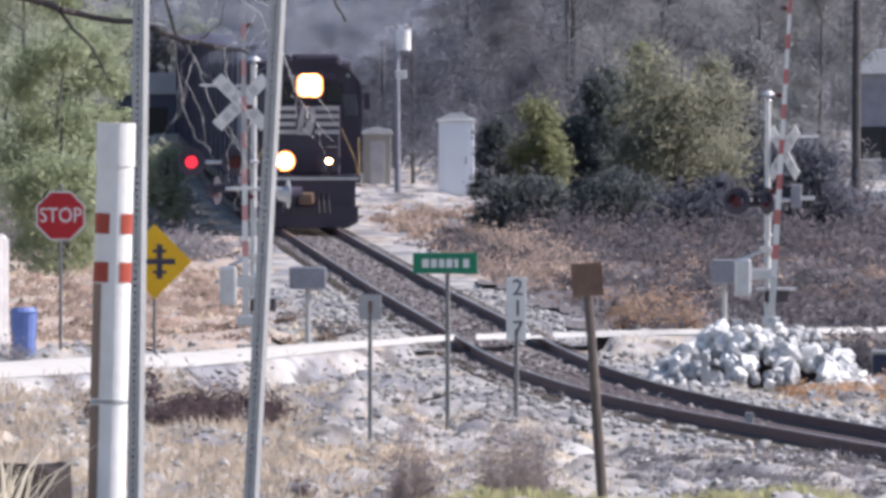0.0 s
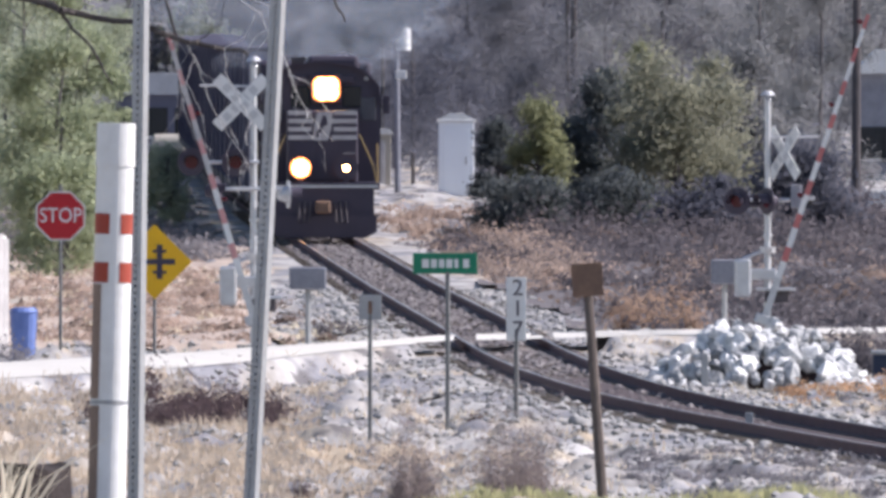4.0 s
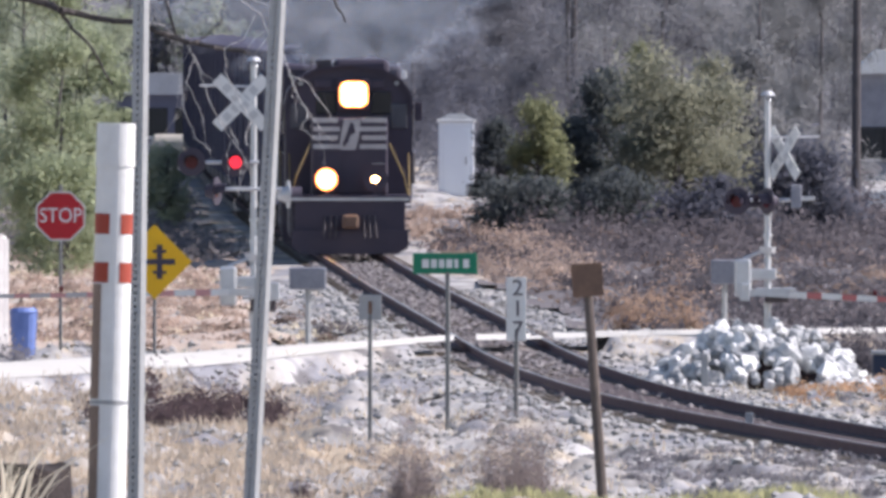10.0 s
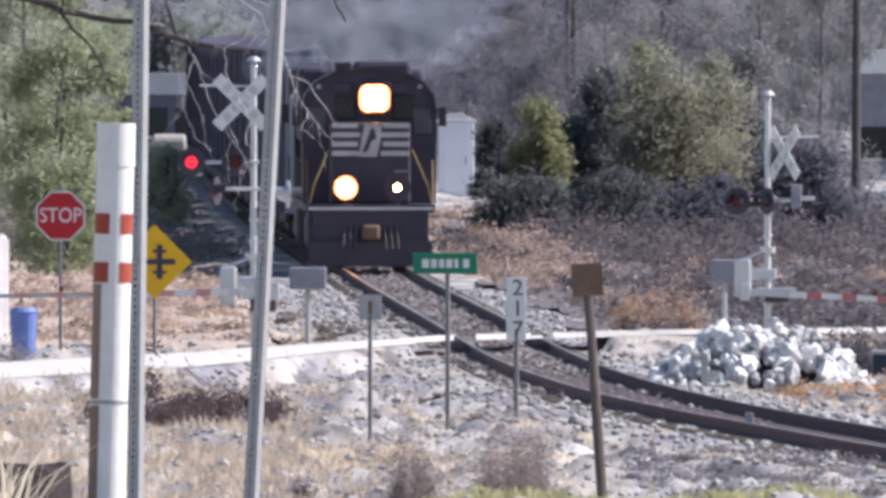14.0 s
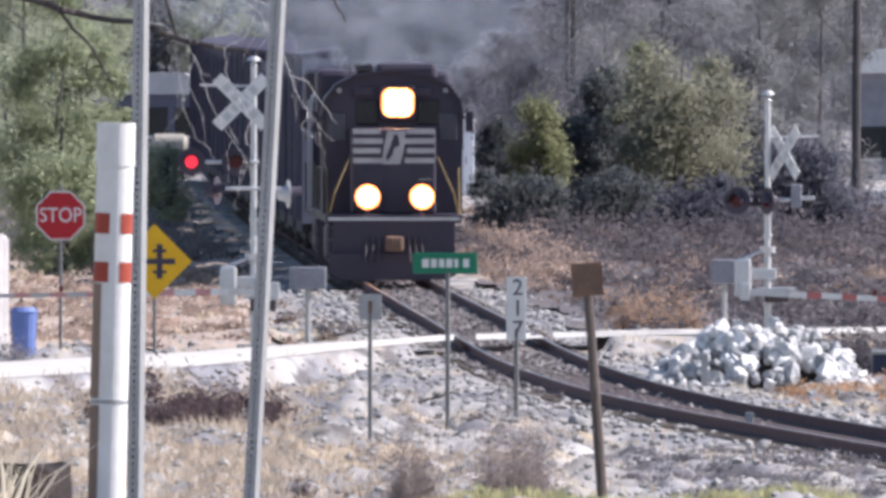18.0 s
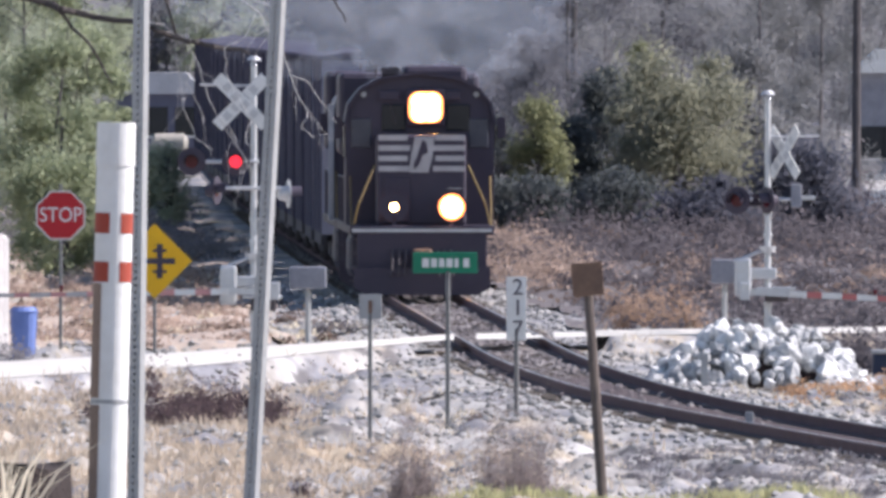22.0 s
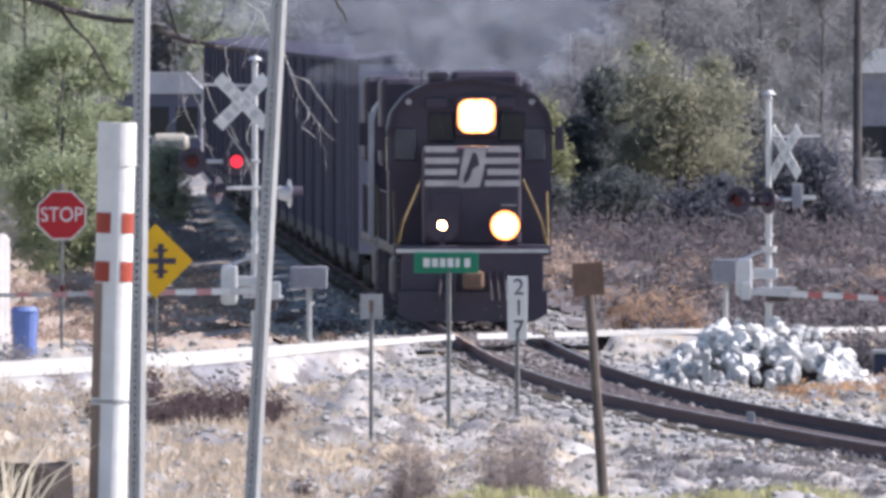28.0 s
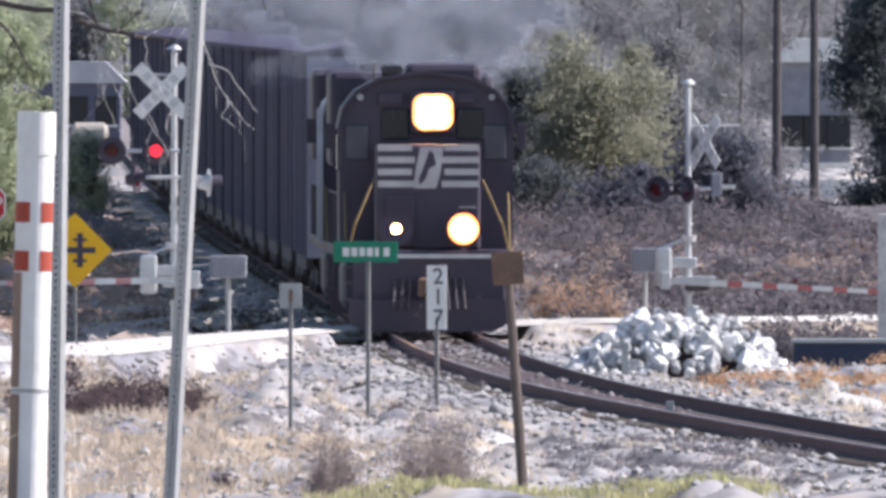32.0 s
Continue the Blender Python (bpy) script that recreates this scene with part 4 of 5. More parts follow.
def utility_pole(x, y, h, lean, label, fitting, skin="pole", thick=0.16):
    ob = thing("utility_pole", pose(x, y, gz(x, y), 0, lean, 0), label, "utility pole", "utility poles")
    part("pole", rod(B(), (0, 0, -0.6), (0, 0, h), thick, thick * 0.7, 10), skin, ob)
    part("crossarm", box(B(), -1.1, 1.1, -0.14, -0.02, h - 0.9, h - 0.78), "wood", ob)
    for i in (-1.0, -0.4, 0.4, 1.0):
        part("insulator", rod(B(), (i, -0.08, h - 0.78), (i, -0.08, h - 0.6), 0.05, 0.03), "galv", ob)
    if fitting:
        part("transformer", rod(B(), (0.25, -0.25, fitting - 1.0), (0.25, -0.25, fitting), 0.26, 0.26, 16), "white", ob, "white pole transformer")
        part("meter_box", box(B(), -0.05, 0.35, -0.3, -0.12, fitting - 2.0, fitting - 1.7, 0.02), "white", ob)
    return ob


# this pole's paler skin puts sunlight into its colour
utility_pole(-1.6, 1120, 9.5, -0.5, "wooden utility pole with sunlight in its pale colour and a white transformer", 5.9, "case", 0.12)
utility_pole(13.96, 980, 11.0, 0.0, "dark weathered wooden utility pole beside a house", 0)
utility_pole(12.85, 985, 11.5, 0.3, "dark weathered wooden utility pole", 0)
utility_pole(4.9, 1200, 10.0, 0.6, "grey wooden utility pole among the trees", 0)


def far_house(x, y, w, d, h, label, skin="case", top="white"):
    ob = thing("house", pose(x, y, gz(x, y)), label, "house", "far houses")
    part("wall", box(B(), -w / 2, w / 2, -d / 2, d / 2, -0.3, h), skin, ob)
    part("roof", prism(B(), [(-w / 2 - 0.3, h), (w / 2 + 0.3, h), (w / 2 - 0.6, h + 0.9), (-w / 2 + 0.6, h + 0.9)], -d / 2 - 0.3, d / 2 + 0.3), top, ob)
    for i in range(3):
        wx = -w / 2 + w * (i + 0.5) / 3
        win = part("window", box(B(), wx - 0.45, wx + 0.45, -d / 2 - 0.04, -d / 2 - 0.01, 1.0, 2.2), "glass", ob)
        part("sill", box(B(), wx - 0.5, wx + 0.5, -d / 2 - 0.1, -d / 2 - 0.04, 0.92, 1.0), "white", win)
    return ob


fh = far_house(16.95, 1190, 2.6, 5, 4.2, "narrow house with a white roof behind bare trees")
part("gable_panel", box(B(), 0.6, 1.15, -2.56, -2.51, 2.9, 4.0, 0.01), "white", fh, "white boarded panel")
part("foundation", box(B(), -1.45, 1.45, -2.7, -2.5, -0.3, 0.42, 0.02), "white", fh, "whitewashed foundation wall")
far_house(-12.0, 1330, 3.6, 5, 2.75, "blue-grey house with a pale roof beside the track", "shade_blue", "grey_trim")
# tank added where only a pale sunlit spot lies before the house
tank = thing("storage_tank", pose(-11.4, 1318, gz(-11.4, 1318)), "low beige tank on short legs, added for a lit ground spot", "tank")
tb = B()
rod(tb, (-0.6, 0, 0.72), (0.6, 0, 0.72), 0.42, 0.42, 20)
for sx in (-1, 1):
    rod(tb, (sx * 0.6, 0, 0.72), (sx * 0.78, 0, 0.72), 0.42, 0.2, 20)
part("shell", tb, "beige", tank)
for x in (-0.42, 0.42):
    part("leg", box(B(), x - 0.06, x + 0.06, -0.3, 0.3, -0.2, 0.4), "galv", tank)

lf = thing("low_fence", pose(14.5, 990, gz(14.5, 990)), "low white-painted board fence before a house", "fence")
for i in range(14):
    part("board", box(B(), -1.4 + 0.2 * i, -1.22 + 0.2 * i, -0.02, 0.02, 0.0, 0.66 + 0.03 * (i % 2)), "white", lf)
part("rail", box(B(), -1.4, 1.4, 0.022, 0.06, 0.4, 0.5), "white", lf)

# blue bin and white post box beside the road
bn = thing("blue_bin", pose(-7.5, 566, gz(-7.5, 566)), "blue plastic bin beside the road", "bin")
part("body", rod(B(), (0, 0, 0.0), (0, 0, 0.85), 0.20, 0.25, 16), "blue", bn)
part("lid", rod(B(), (0, 0, 0.85), (0, 0, 0.93), 0.27, 0.2, 16), "blue", bn)

# white board fence at the road's edge, a dark blue bin box and a pale post by the rocks
wf = thing("board_fence", pose(-8.15, 560, gz(-8.15, 560), 0, 0, 62), "white-painted board fence panel beside the road", "fence")
for i in range(10):
    part("board", box(B(), -0.95 + 0.19 * i, -0.775 + 0.19 * i, -0.02, 0.02, 0.1, 2.25 + 0.04 * (i % 3)), "stripe", wf)
for x in (-0.9, 0.88):
    part("post", box(B(), x - 0.05, x + 0.05, 0.03, 0.13, -0.4, 2.3), "white", wf)
for z in (0.5, 1.8):
    part("rail", box(B(), -0.95, 0.95, 0.022, 0.06, z, z + 0.1), "white", wf)
bx = thing("storage_box", pose(8.05, 534, gz(8.05, 534)), "low dark blue metal storage box", "box")
part("body", box(B(), -0.8, 0.8, -0.4, 0.4, 0.0, 0.5, 0.02), "navy", bx)
part("lid", box(B(), -0.83, 0.83, -0.43, 0.43, 0.5, 0.57, 0.015), "galv", bx)
pl = thing("wooden_post", pose(8.95, 545, gz(8.95, 545)), "pale weathered wooden post", "post")
part("shaft", box(B(), -0.09, 0.09, -0.09, 0.09, -0.4, 2.6, 0.015), "twig", pl)
for x, y, h in ((4.3, 520, 0.55), (4.55, 470, 0.35)):
    st_ = thing("marker_stake", pose(x, y, gz(x, y)), "short grey wooden marker stake", "stake", "marker stakes")
    part("shaft", box(B(), -0.06, 0.06, -0.06, 0.06, -0.3, h, 0.01), "galv", st_)

pm = thing("marker_sign", pose(3.72, 905, gz(3.72, 905)), "small white marker board on a short post", "marker sign")
part("post", box(B(), -0.05, 0.05, -0.05, 0.05, -0.3, 0.5), "galv", pm)
part("board", box(B(), -0.2, 0.2, -0.09, -0.06, 0.32, 0.72, 0.01), "white", pm)

# ---- rock pile ----
def rock_mesh(seed, flat):
    r = random.Random(seed)
    bm = B()
    bmesh.ops.create_icosphere(bm, subdivisions=1, radius=0.5)
    for v in bm.verts:
        v.co = Vector((v.co.x * r.uniform(0.7, 1.25), v.co.y * r.uniform(0.7, 1.25), v.co.z * r.uniform(0.6, 1.1) * flat))
    return mesh_of("rock", bm, "rock")


ROCKS = [rock_mesh(i, 0.8) for i in range(9)]
pile = thing("rock_pile", pose(5.22, 526, gz(5.22, 526)), "heap of broken pale limestone rocks beside the track", "rock pile")
rr = random.Random(3)
count = 0
while count < 298:
    x, y, u = rr.uniform(-1.9, 1.9), rr.uniform(-2.4, 0.3), rr.random()
    top = 1.22 * max(0, 1 - (abs(x) / 1.95) ** 2.0) * max(0, 1 - (abs(y) / 2.6) ** 2)
    if top < 0.06:
        continue
    z = top * (0.72 + 0.28 * u) - 0.07
    o = new("rock", ROCKS[count % 9])
    o.parent = pile
    s = 0.25 * math.exp(max(-0.5, min(0.7, rr.gauss(0.1, 0.4))))
    o.matrix_basis = pose(x, y, max(0.05, z), rr.uniform(0, 360), rr.uniform(0, 360), rr.uniform(0, 360)) @ Matrix.Diagonal((s, s, s * 0.9, 1))
    count += 1
# dark core that paints shade into the gaps between the rocks
part("gap_shade_core", prism(B(), [(-1.5, -0.3), (1.5, -0.3), (1.1, 0.25), (0.5, 0.6), (-0.3, 0.62), (-0.9, 0.35)], -0.9, 1.2), "dark_ballast", pile)

# ---- vegetation ----
rng = np.random.RandomState(11)


def blades(n, x, y, z, h, w, lean, curl=0.0):
    """Upright blades: a bent strip of two quads each. Arrays of places, heights and widths."""
    ang = rng.uniform(0, 2 * np.pi, n)
    la = rng.uniform(0, 2 * np.pi, n)
    l = np.abs(rng.normal(0, lean, n)) * h
    dx, dy = np.cos(ang) * w / 2, np.sin(ang) * w / 2
    mx, my = np.cos(la) * l * 0.4, np.sin(la) * l * 0.4
    tx, ty = np.cos(la) * l, np.sin(la) * l
    v = np.empty((n, 5, 3))
    v[:, 0] = np.stack([x - dx, y - dy, z - 0.03], -1)
    v[:, 1] = np.stack([x + dx, y + dy, z - 0.03], -1)
    v[:, 2] = np.stack([x + mx + dx * 0.8, y + my + dy * 0.8, z + h * 0.55], -1)
    v[:, 3] = np.stack([x + mx - dx * 0.8, y + my - dy * 0.8, z + h * 0.55], -1)
    v[:, 4] = np.stack([x + tx, y + ty, z + h], -1)
    i = np.arange(n)[:, None] * 5
    quads = np.concatenate([i, i + 1, i + 2, i + 3], 1).tolist()
    tris = np.concatenate([i + 3, i + 2, i + 4], 1).tolist()
    return v.reshape(-1, 3).tolist(), quads + tris


def tufts(name, count, per, xr, yr, h, w, spread, lean, material, label, keep=None):
    """Clumps of blades scattered over a stretch of ground."""
    cx, cy = rng.uniform(*xr, count), rng.uniform(*yr, count)
    if keep is not None:
        k = keep(cx, cy)
        cx, cy = cx[k], cy[k]
    n = len(cx) * per
    s = np.repeat(rng.uniform(0.5, 1.3, len(cx)), per)
    x = np.repeat(cx, per) + rng.normal(0, 1, n) * spread * s
    y = np.repeat(cy, per) + rng.normal(0, 1, n) * spread * s
    v, f = blades(n, x, y, ground_z(x, y), h * s * rng.uniform(0.5, 1.2, n), w * rng.uniform(0.6, 1.4, n), lean)
    return stuff_mesh(name, v, f, material, label, "grass" if "grass" in name else "brush")


def off_track(d):
    return lambda x, y: (np.abs(x - track_x(y)) > d) & (np.abs(y - road_y(x)) > road_half(x) + 1.5)


def left_of(d):
    return lambda x, y: (x < track_x(y) - d) & (np.abs(y - road_y(x)) > road_half(x) + 1.5)


def right_of(d):
    return lambda x, y: (x > track_x(y) + d) & (np.abs(y - road_y(x)) > road_half(x) + 1.5)


def stones(name, count, xr, yr, size, material, label, keep, sink=0.3, level=None):
    cx, cy = rng.uniform(*xr, count), rng.uniform(*yr, count)
    k = keep(cx, cy)
    cx, cy = cx[k], cy[k]
    base = np.array([(0, 0, 1), (0.9, 0, 0.35), (0.28, 0.86, 0.3), (-0.73, 0.53, 0.4), (-0.73, -0.53, 0.3), (0.28, -0.86, 0.4), (0.6, 0.5, -0.5), (-0.4, 0.6, -0.5), (-0.3, -0.7, -0.5)])
    tri = np.array([(0, 1, 2), (0, 2, 3), (0, 3, 4), (0, 4, 5), (0, 5, 1), (1, 6, 2), (2, 7, 3), (2, 6, 7), (3, 7, 8), (3, 8, 4), (4, 8, 5), (5, 8, 1), (1, 8, 6)])
    n = len(cx)
    s = size * np.exp(np.clip(rng.normal(0, 0.45, n), -1.2, 0.75))
    a = rng.uniform(0, 6.28, n)
    p = base[None] * rng.uniform(0.7, 1.3, (n, 9, 3)) * s[:, None, None]
    x = p[..., 0] * np.cos(a)[:, None] - p[..., 1] * np.sin(a)[:, None] + cx[:, None]
    y = p[..., 0] * np.sin(a)[:, None] + p[..., 1] * np.cos(a)[:, None] + cy[:, None]
    z = p[..., 2] * 0.75 + ((ground_z(cx, cy) if level is None else level) + s * sink)[:, None]
    v = np.stack([x, y, z], -1).reshape(-1, 3)
    f = (np.arange(n)[:, None, None] * 9 + tri[None]).reshape(-1, 3)
    return stuff_mesh(name, v.tolist(), f.tolist(), material, label, "stones")


def clear_view(x, y):
    """The open lot before the far cabinet."""
    return ~((x > -2.6) & (x < 1.8) & (y > 1000))


def boulders(name, count, xr, yr, size, material, label, keep):
    """Rounded lumps of stone, sunk in the ground."""
    b = B()
    bmesh.ops.create_icosphere(b, subdivisions=2, radius=1.0)
    base = np.array([v.co[:] for v in b.verts])
    tri = np.array([[v.index for v in f.verts] for f in b.faces])
    b.free()
    cx, cy = rng.uniform(*xr, count), rng.uniform(*yr, count)
    k = keep(cx, cy)
    cx, cy = cx[k], cy[k]
    n = len(cx)
    s_ = size * np.exp(rng.normal(0, 0.4, n))
    d = rng.normal(0, 1, (n, 4, 3))
    lump = 1 + 0.16 * np.sin(np.einsum("vk,nlk->nvl", base, d) * 2.2).sum(2)
    p = base[None] * lump[..., None] * s_[:, None, None] * rng.uniform(0.75, 1.3, (n, 1, 3)) * (1, 1, 0.7)
    v = p + np.stack([cx, cy, ground_z(cx, cy) + s_ * 0.15], -1)[:, None]
    f = (np.arange(n)[:, None, None] * len(base) + tri[None]).reshape(-1, 3)
    return stuff_mesh(name, v.reshape(-1, 3).tolist(), f.tolist(), material, label, "stones", "stuff", True)


def facing(n):
    """Two arrays of unit vectors that span the plane across each direction."""
    a = np.cross(n, rng.normal(0, 1, n.shape))
    a /= np.linalg.norm(a, axis=-1, keepdims=True)
    return a, np.cross(n, a)


def sprays(p, n, leaf, rough, thin=1.0):
    """Small leafy sprays at p that turn their flat side along n, more or less."""
    n = n + rng.normal(0, rough, n.shape)
    n /= np.linalg.norm(n, axis=-1, keepdims=True)
    a, b = facing(n)
    size = leaf * rng.uniform(0.5, 1.4, (len(p), 1))
    a, b = a * size, b * size * thin * rng.uniform(0.5, 1.0, (len(p), 1))
    v = np.stack([p - a, p - a * 0.3 - b, p + a, p + a * 0.3 + b], 1).reshape(-1, 3)
    return v.tolist(), (np.arange(len(p))[:, None] * 4 + np.arange(4)[None]).tolist()


def mounds(name, count, xr, yr, r, h, leaf, per, material, label, keep=None):
    """Low rounded bushes of fine sprays, each with its own size and lumps."""
    per = int(per * 1.5)
    cx, cy = rng.uniform(*xr, count), rng.uniform(*yr, count)
    if keep is not None:
        k = keep(cx, cy)
        cx, cy = cx[k], cy[k]
    m = len(cx)
    s = np.repeat(rng.uniform(0.5, 1.35, m), per)[:, None]
    wide, tall = np.repeat(rng.uniform(0.7, 1.4, m), per)[:, None], np.repeat(rng.uniform(0.6, 1.25, m), per)[:, None]
    n = rng.normal(0, 1, (m * per, 3))
    n[:, 2] = np.abs(n[:, 2])
    n /= np.linalg.norm(n, axis=1, keepdims=True)
    ph = np.repeat(rng.uniform(0, 6.28, (m, 3)), per, 0)
    lump = 1 + 0.22 * np.sin(n * 4.0 + ph).sum(1, keepdims=True)
    rho = np.abs(rng.normal(0.75, 0.25, (m * per, 1))) * lump * s
    p = n * rho * np.concatenate([r * wide, r * wide, h * tall], 1)
    x, y = np.repeat(cx, per), np.repeat(cy, per)
    p += np.stack([x, y, ground_z(x, y)], -1)
    v, f = sprays(p, n, leaf * 0.85, 0.4, 0.45)
    return stuff_mesh(name, v, f, material, label, "brush")


stones("gravel_stones", 17000, (-9, 9), (395, 700), 0.045, "stone", "loose pale gravel and broken stone beside the track", off_track(1.0))
boulders("rubble_stones", 220, (-3.5, 7), (404, 720), 0.055, "stone", "pale rubble stones scattered on the ground", off_track(2.0))
stones("ballast_stones", 60000, (-5, 8), (410, 860), 0.045, "ballast", "grey track ballast between the ties", lambda x, y: (np.abs(x - track_x(y)) < 1.15) & (np.abs(np.abs(x - track_x(y)) - 0.755) > 0.12) & (np.abs(y - road_y(x)) > 5) & (y > 505 + 40 * np.sin(x * 91.7)), 0.1, BED - 0.18)
tufts("dry_grass", 3000, 14, (-10, -2), (395, 520), 0.17, 0.02, 0.2, 0.9, "dry_grass", "tufts of dry tan winter grass", off_track(2.4))
tufts("dry_grass_patch", 600, 14, (-2, 10), (395, 640), 0.15, 0.02, 0.2, 0.9, "dry_grass", "scattered tufts of dry winter grass", off_track(2.4))
tufts("bleached_grass", 900, 14, (-10, 10), (395, 620), 0.14, 0.02, 0.22, 0.9, "pale_grass", "tufts of bleached pale grass", off_track(2.2))
tufts("green_grass", 430, 16, (-0.6, 5), (396, 402), 0.14, 0.022, 0.2, 0.5, "green_grass", "low yellow-green grass", None)
mounds("dark_weeds", 120, (-5.3, -2.4), (474, 490), 0.3, 0.42, 0.05, 120, "weed_dark", "low dark dead weeds along a ditch")
mounds("ditch_weeds", 16, (-2.55, -1.55), (606, 622), 0.2, 0.14, 0.05, 50, "brush_dark", "low dark weeds along the road's far edge")
mounds("orange_grass", 90, (5.6, 10), (498, 540), 0.35, 0.16, 0.06, 60, "rust_grass", "orange-tan dry grass beside the rocks", off_track(2.2))
tufts("tan_grass", 650, 14, (-3.4, 1.2), (397, 452), 0.13, 0.02, 0.2, 0.9, "dry_grass", "low tan grass on the stony ground", off_track(2.2))
# small dark clump for a dark spot beside the sign post
mounds("dark_tuft", 4, (0.3, 0.55), (478, 482), 0.14, 0.16, 0.03, 140, "weed_dark", "small dark clump by a sign post")
mounds("bin_weeds", 5, (-7.7, -7.3), (552, 557), 0.25, 0.3, 0.05, 80, "brush_grey", "grey-green weeds before the bin")
# blue-grey weeds added to imitate a dark shadow streak
mounds("grey_weeds", 110, (2.3, 5.9), (399, 443), 0.4, 0.12, 0.05, 70, "brush_grey", "low blue-grey weeds added for a shadow streak")
mounds("dark_bush", 5, (-1.9, -1.74), (408, 412), 0.1, 0.24, 0.025, 160, "weed_dark", "small dark weed bush")
# the left verge of the track: low tan cover, darker patches, bleached spots
mounds("tan_brush", 900, (-13, 0), (590, 800), 0.55, 0.24, 0.09, 70, "brush_tan", "low tan winter brush", left_of(3.9))
mounds("bleached_brush", 260, (-12, -0.5), (585, 780), 0.4, 0.16, 0.08, 50, "pale_grass", "bleached grass patches along the road's far verge", left_of(3.2))
mounds("brown_brush", 120, (-12, -1.5), (590, 760), 0.45, 0.24, 0.08, 60, "brush_red", "patches of brown winter brush", left_of(2.8))
mounds("left_brush", 480, (-17, -5), (790, 1120), 0.9, 0.42, 0.11, 130, "brush_grey", "low grey-brown brush beside the track", lambda x, y: x < track_x(y) - 2.7)
# the right side: mottled dark, rust and tan bushes up to the trees
mounds("verge_brush", 110, (6.2, 14), (541, 566), 0.45, 0.52, 0.08, 150, "brush_dark", "dark brush on the near road verge")
mounds("rust_brush", 26, (3.4, 4.9), (612, 640), 0.4, 0.6, 0.07, 300, "brush_rust", "rust-brown winter brush", right_of(2.6))
mounds("dark_brush", 420, (0, 18), (610, 850), 0.95, 0.45, 0.1, 220, "brush_dark", "dark tangled winter brush", lambda x, y: right_of(3.4)(x, y) & clear_view(x, y))
mounds("grey_brush", 110, (1, 18), (600, 800), 0.8, 0.34, 0.1, 180, "brush_grey", "grey leafless brush", lambda x, y: right_of(3.0)(x, y) & clear_view(x, y))
mounds("red_brush", 50, (0, 16), (640, 880), 0.7, 0.42, 0.1, 130, "brush_red", "rust-brown brush among darker bushes", lambda x, y: right_of(3.0)(x, y) & clear_view(x, y))
mounds("tan_scrub", 170, (-3.5, 3.2), (700, 1000), 0.6, 0.3, 0.1, 100, "brush_tan", "tan scrub beside the track", right_of(2.8))
mounds("tan_scrub_patch", 60, (1.1, 3.5), (720, 860), 0.6, 0.45, 0.08, 240, "brush_tan", "pinkish tan scrub before dark shrubs", right_of(2.8))
mounds("pink_grass_patch", 40, (5.2, 12.5), (650, 800), 0.7, 0.3, 0.08, 200, "brush_tan", "pinkish dry grass among dark brush", right_of(3.0))
mounds("dark_thicket", 210, (2.6, 12.8), (850, 1000), 1.0, 0.75, 0.13, 140, "brush_dark", "dark low winter thicket under the trees", lambda x, y: right_of(4.5)(x, y) & clear_view(x, y))
mounds("tall_brush", 160, (-22, 24), (1000, 1120), 1.2, 0.9, 0.16, 120, "brush_grey", "tall grey leafless brush", lambda x, y: off_track(6.0)(x, y) & clear_view(x, y) & (np.abs(x - 16) > 2.6))
mounds("near_weeds", 10, (-0.62, -0.15), (400, 404), 0.22, 1.15, 0.024, 700, "brush_mid", "grey-brown dead weeds")
mounds("near_weed_clump", 18, (0.5, 1.3), (400, 404), 0.24, 1.2, 0.024, 700, "brush_mid", "grey-brown dead weeds in a clump")
tufts("straw_grass", 9, 8, (-1.74, -1.52), (112, 115), 0.26, 0.010, 0.03, 0.8, "pale_grass", "pale straw stalks on the near bank", None)
tufts("straw_sprig", 3, 8, (-1.09, -1.0), (113, 116), 0.28, 0.010, 0.02, 0.5, "pale_grass", "pale straw sprig by the posts", None)

# the far wooded ridge
hx = axis([(-900, -120, 60), (-120, 120, 3), (120, 900, 60)])
hy = axis([(1720, 2000, 8), (2000, 2900, 60)])
hv, hf = grid(hx, hy, lambda x, y: -1 + 45 * smooth(1720, 2700, y) + 3.5 * bumps(x * 0.3, y * 0.2) * smooth(1720, 1790, y) + 6 * smooth(1720, 1760, y))
# haze over the far woods is put into this grey
M["ridge"] = mat("hazy_far_woods", (0.15, 0.145, 0.15), (0.10, 0.10, 0.11), 1.0, 0, 0.12, 0.9, 0.5, 0.25)
stuff_mesh("far_ridge", hv, hf, "ridge", "hazy blue-grey wooded ridge in the distance", "backdrop", "structure", True)


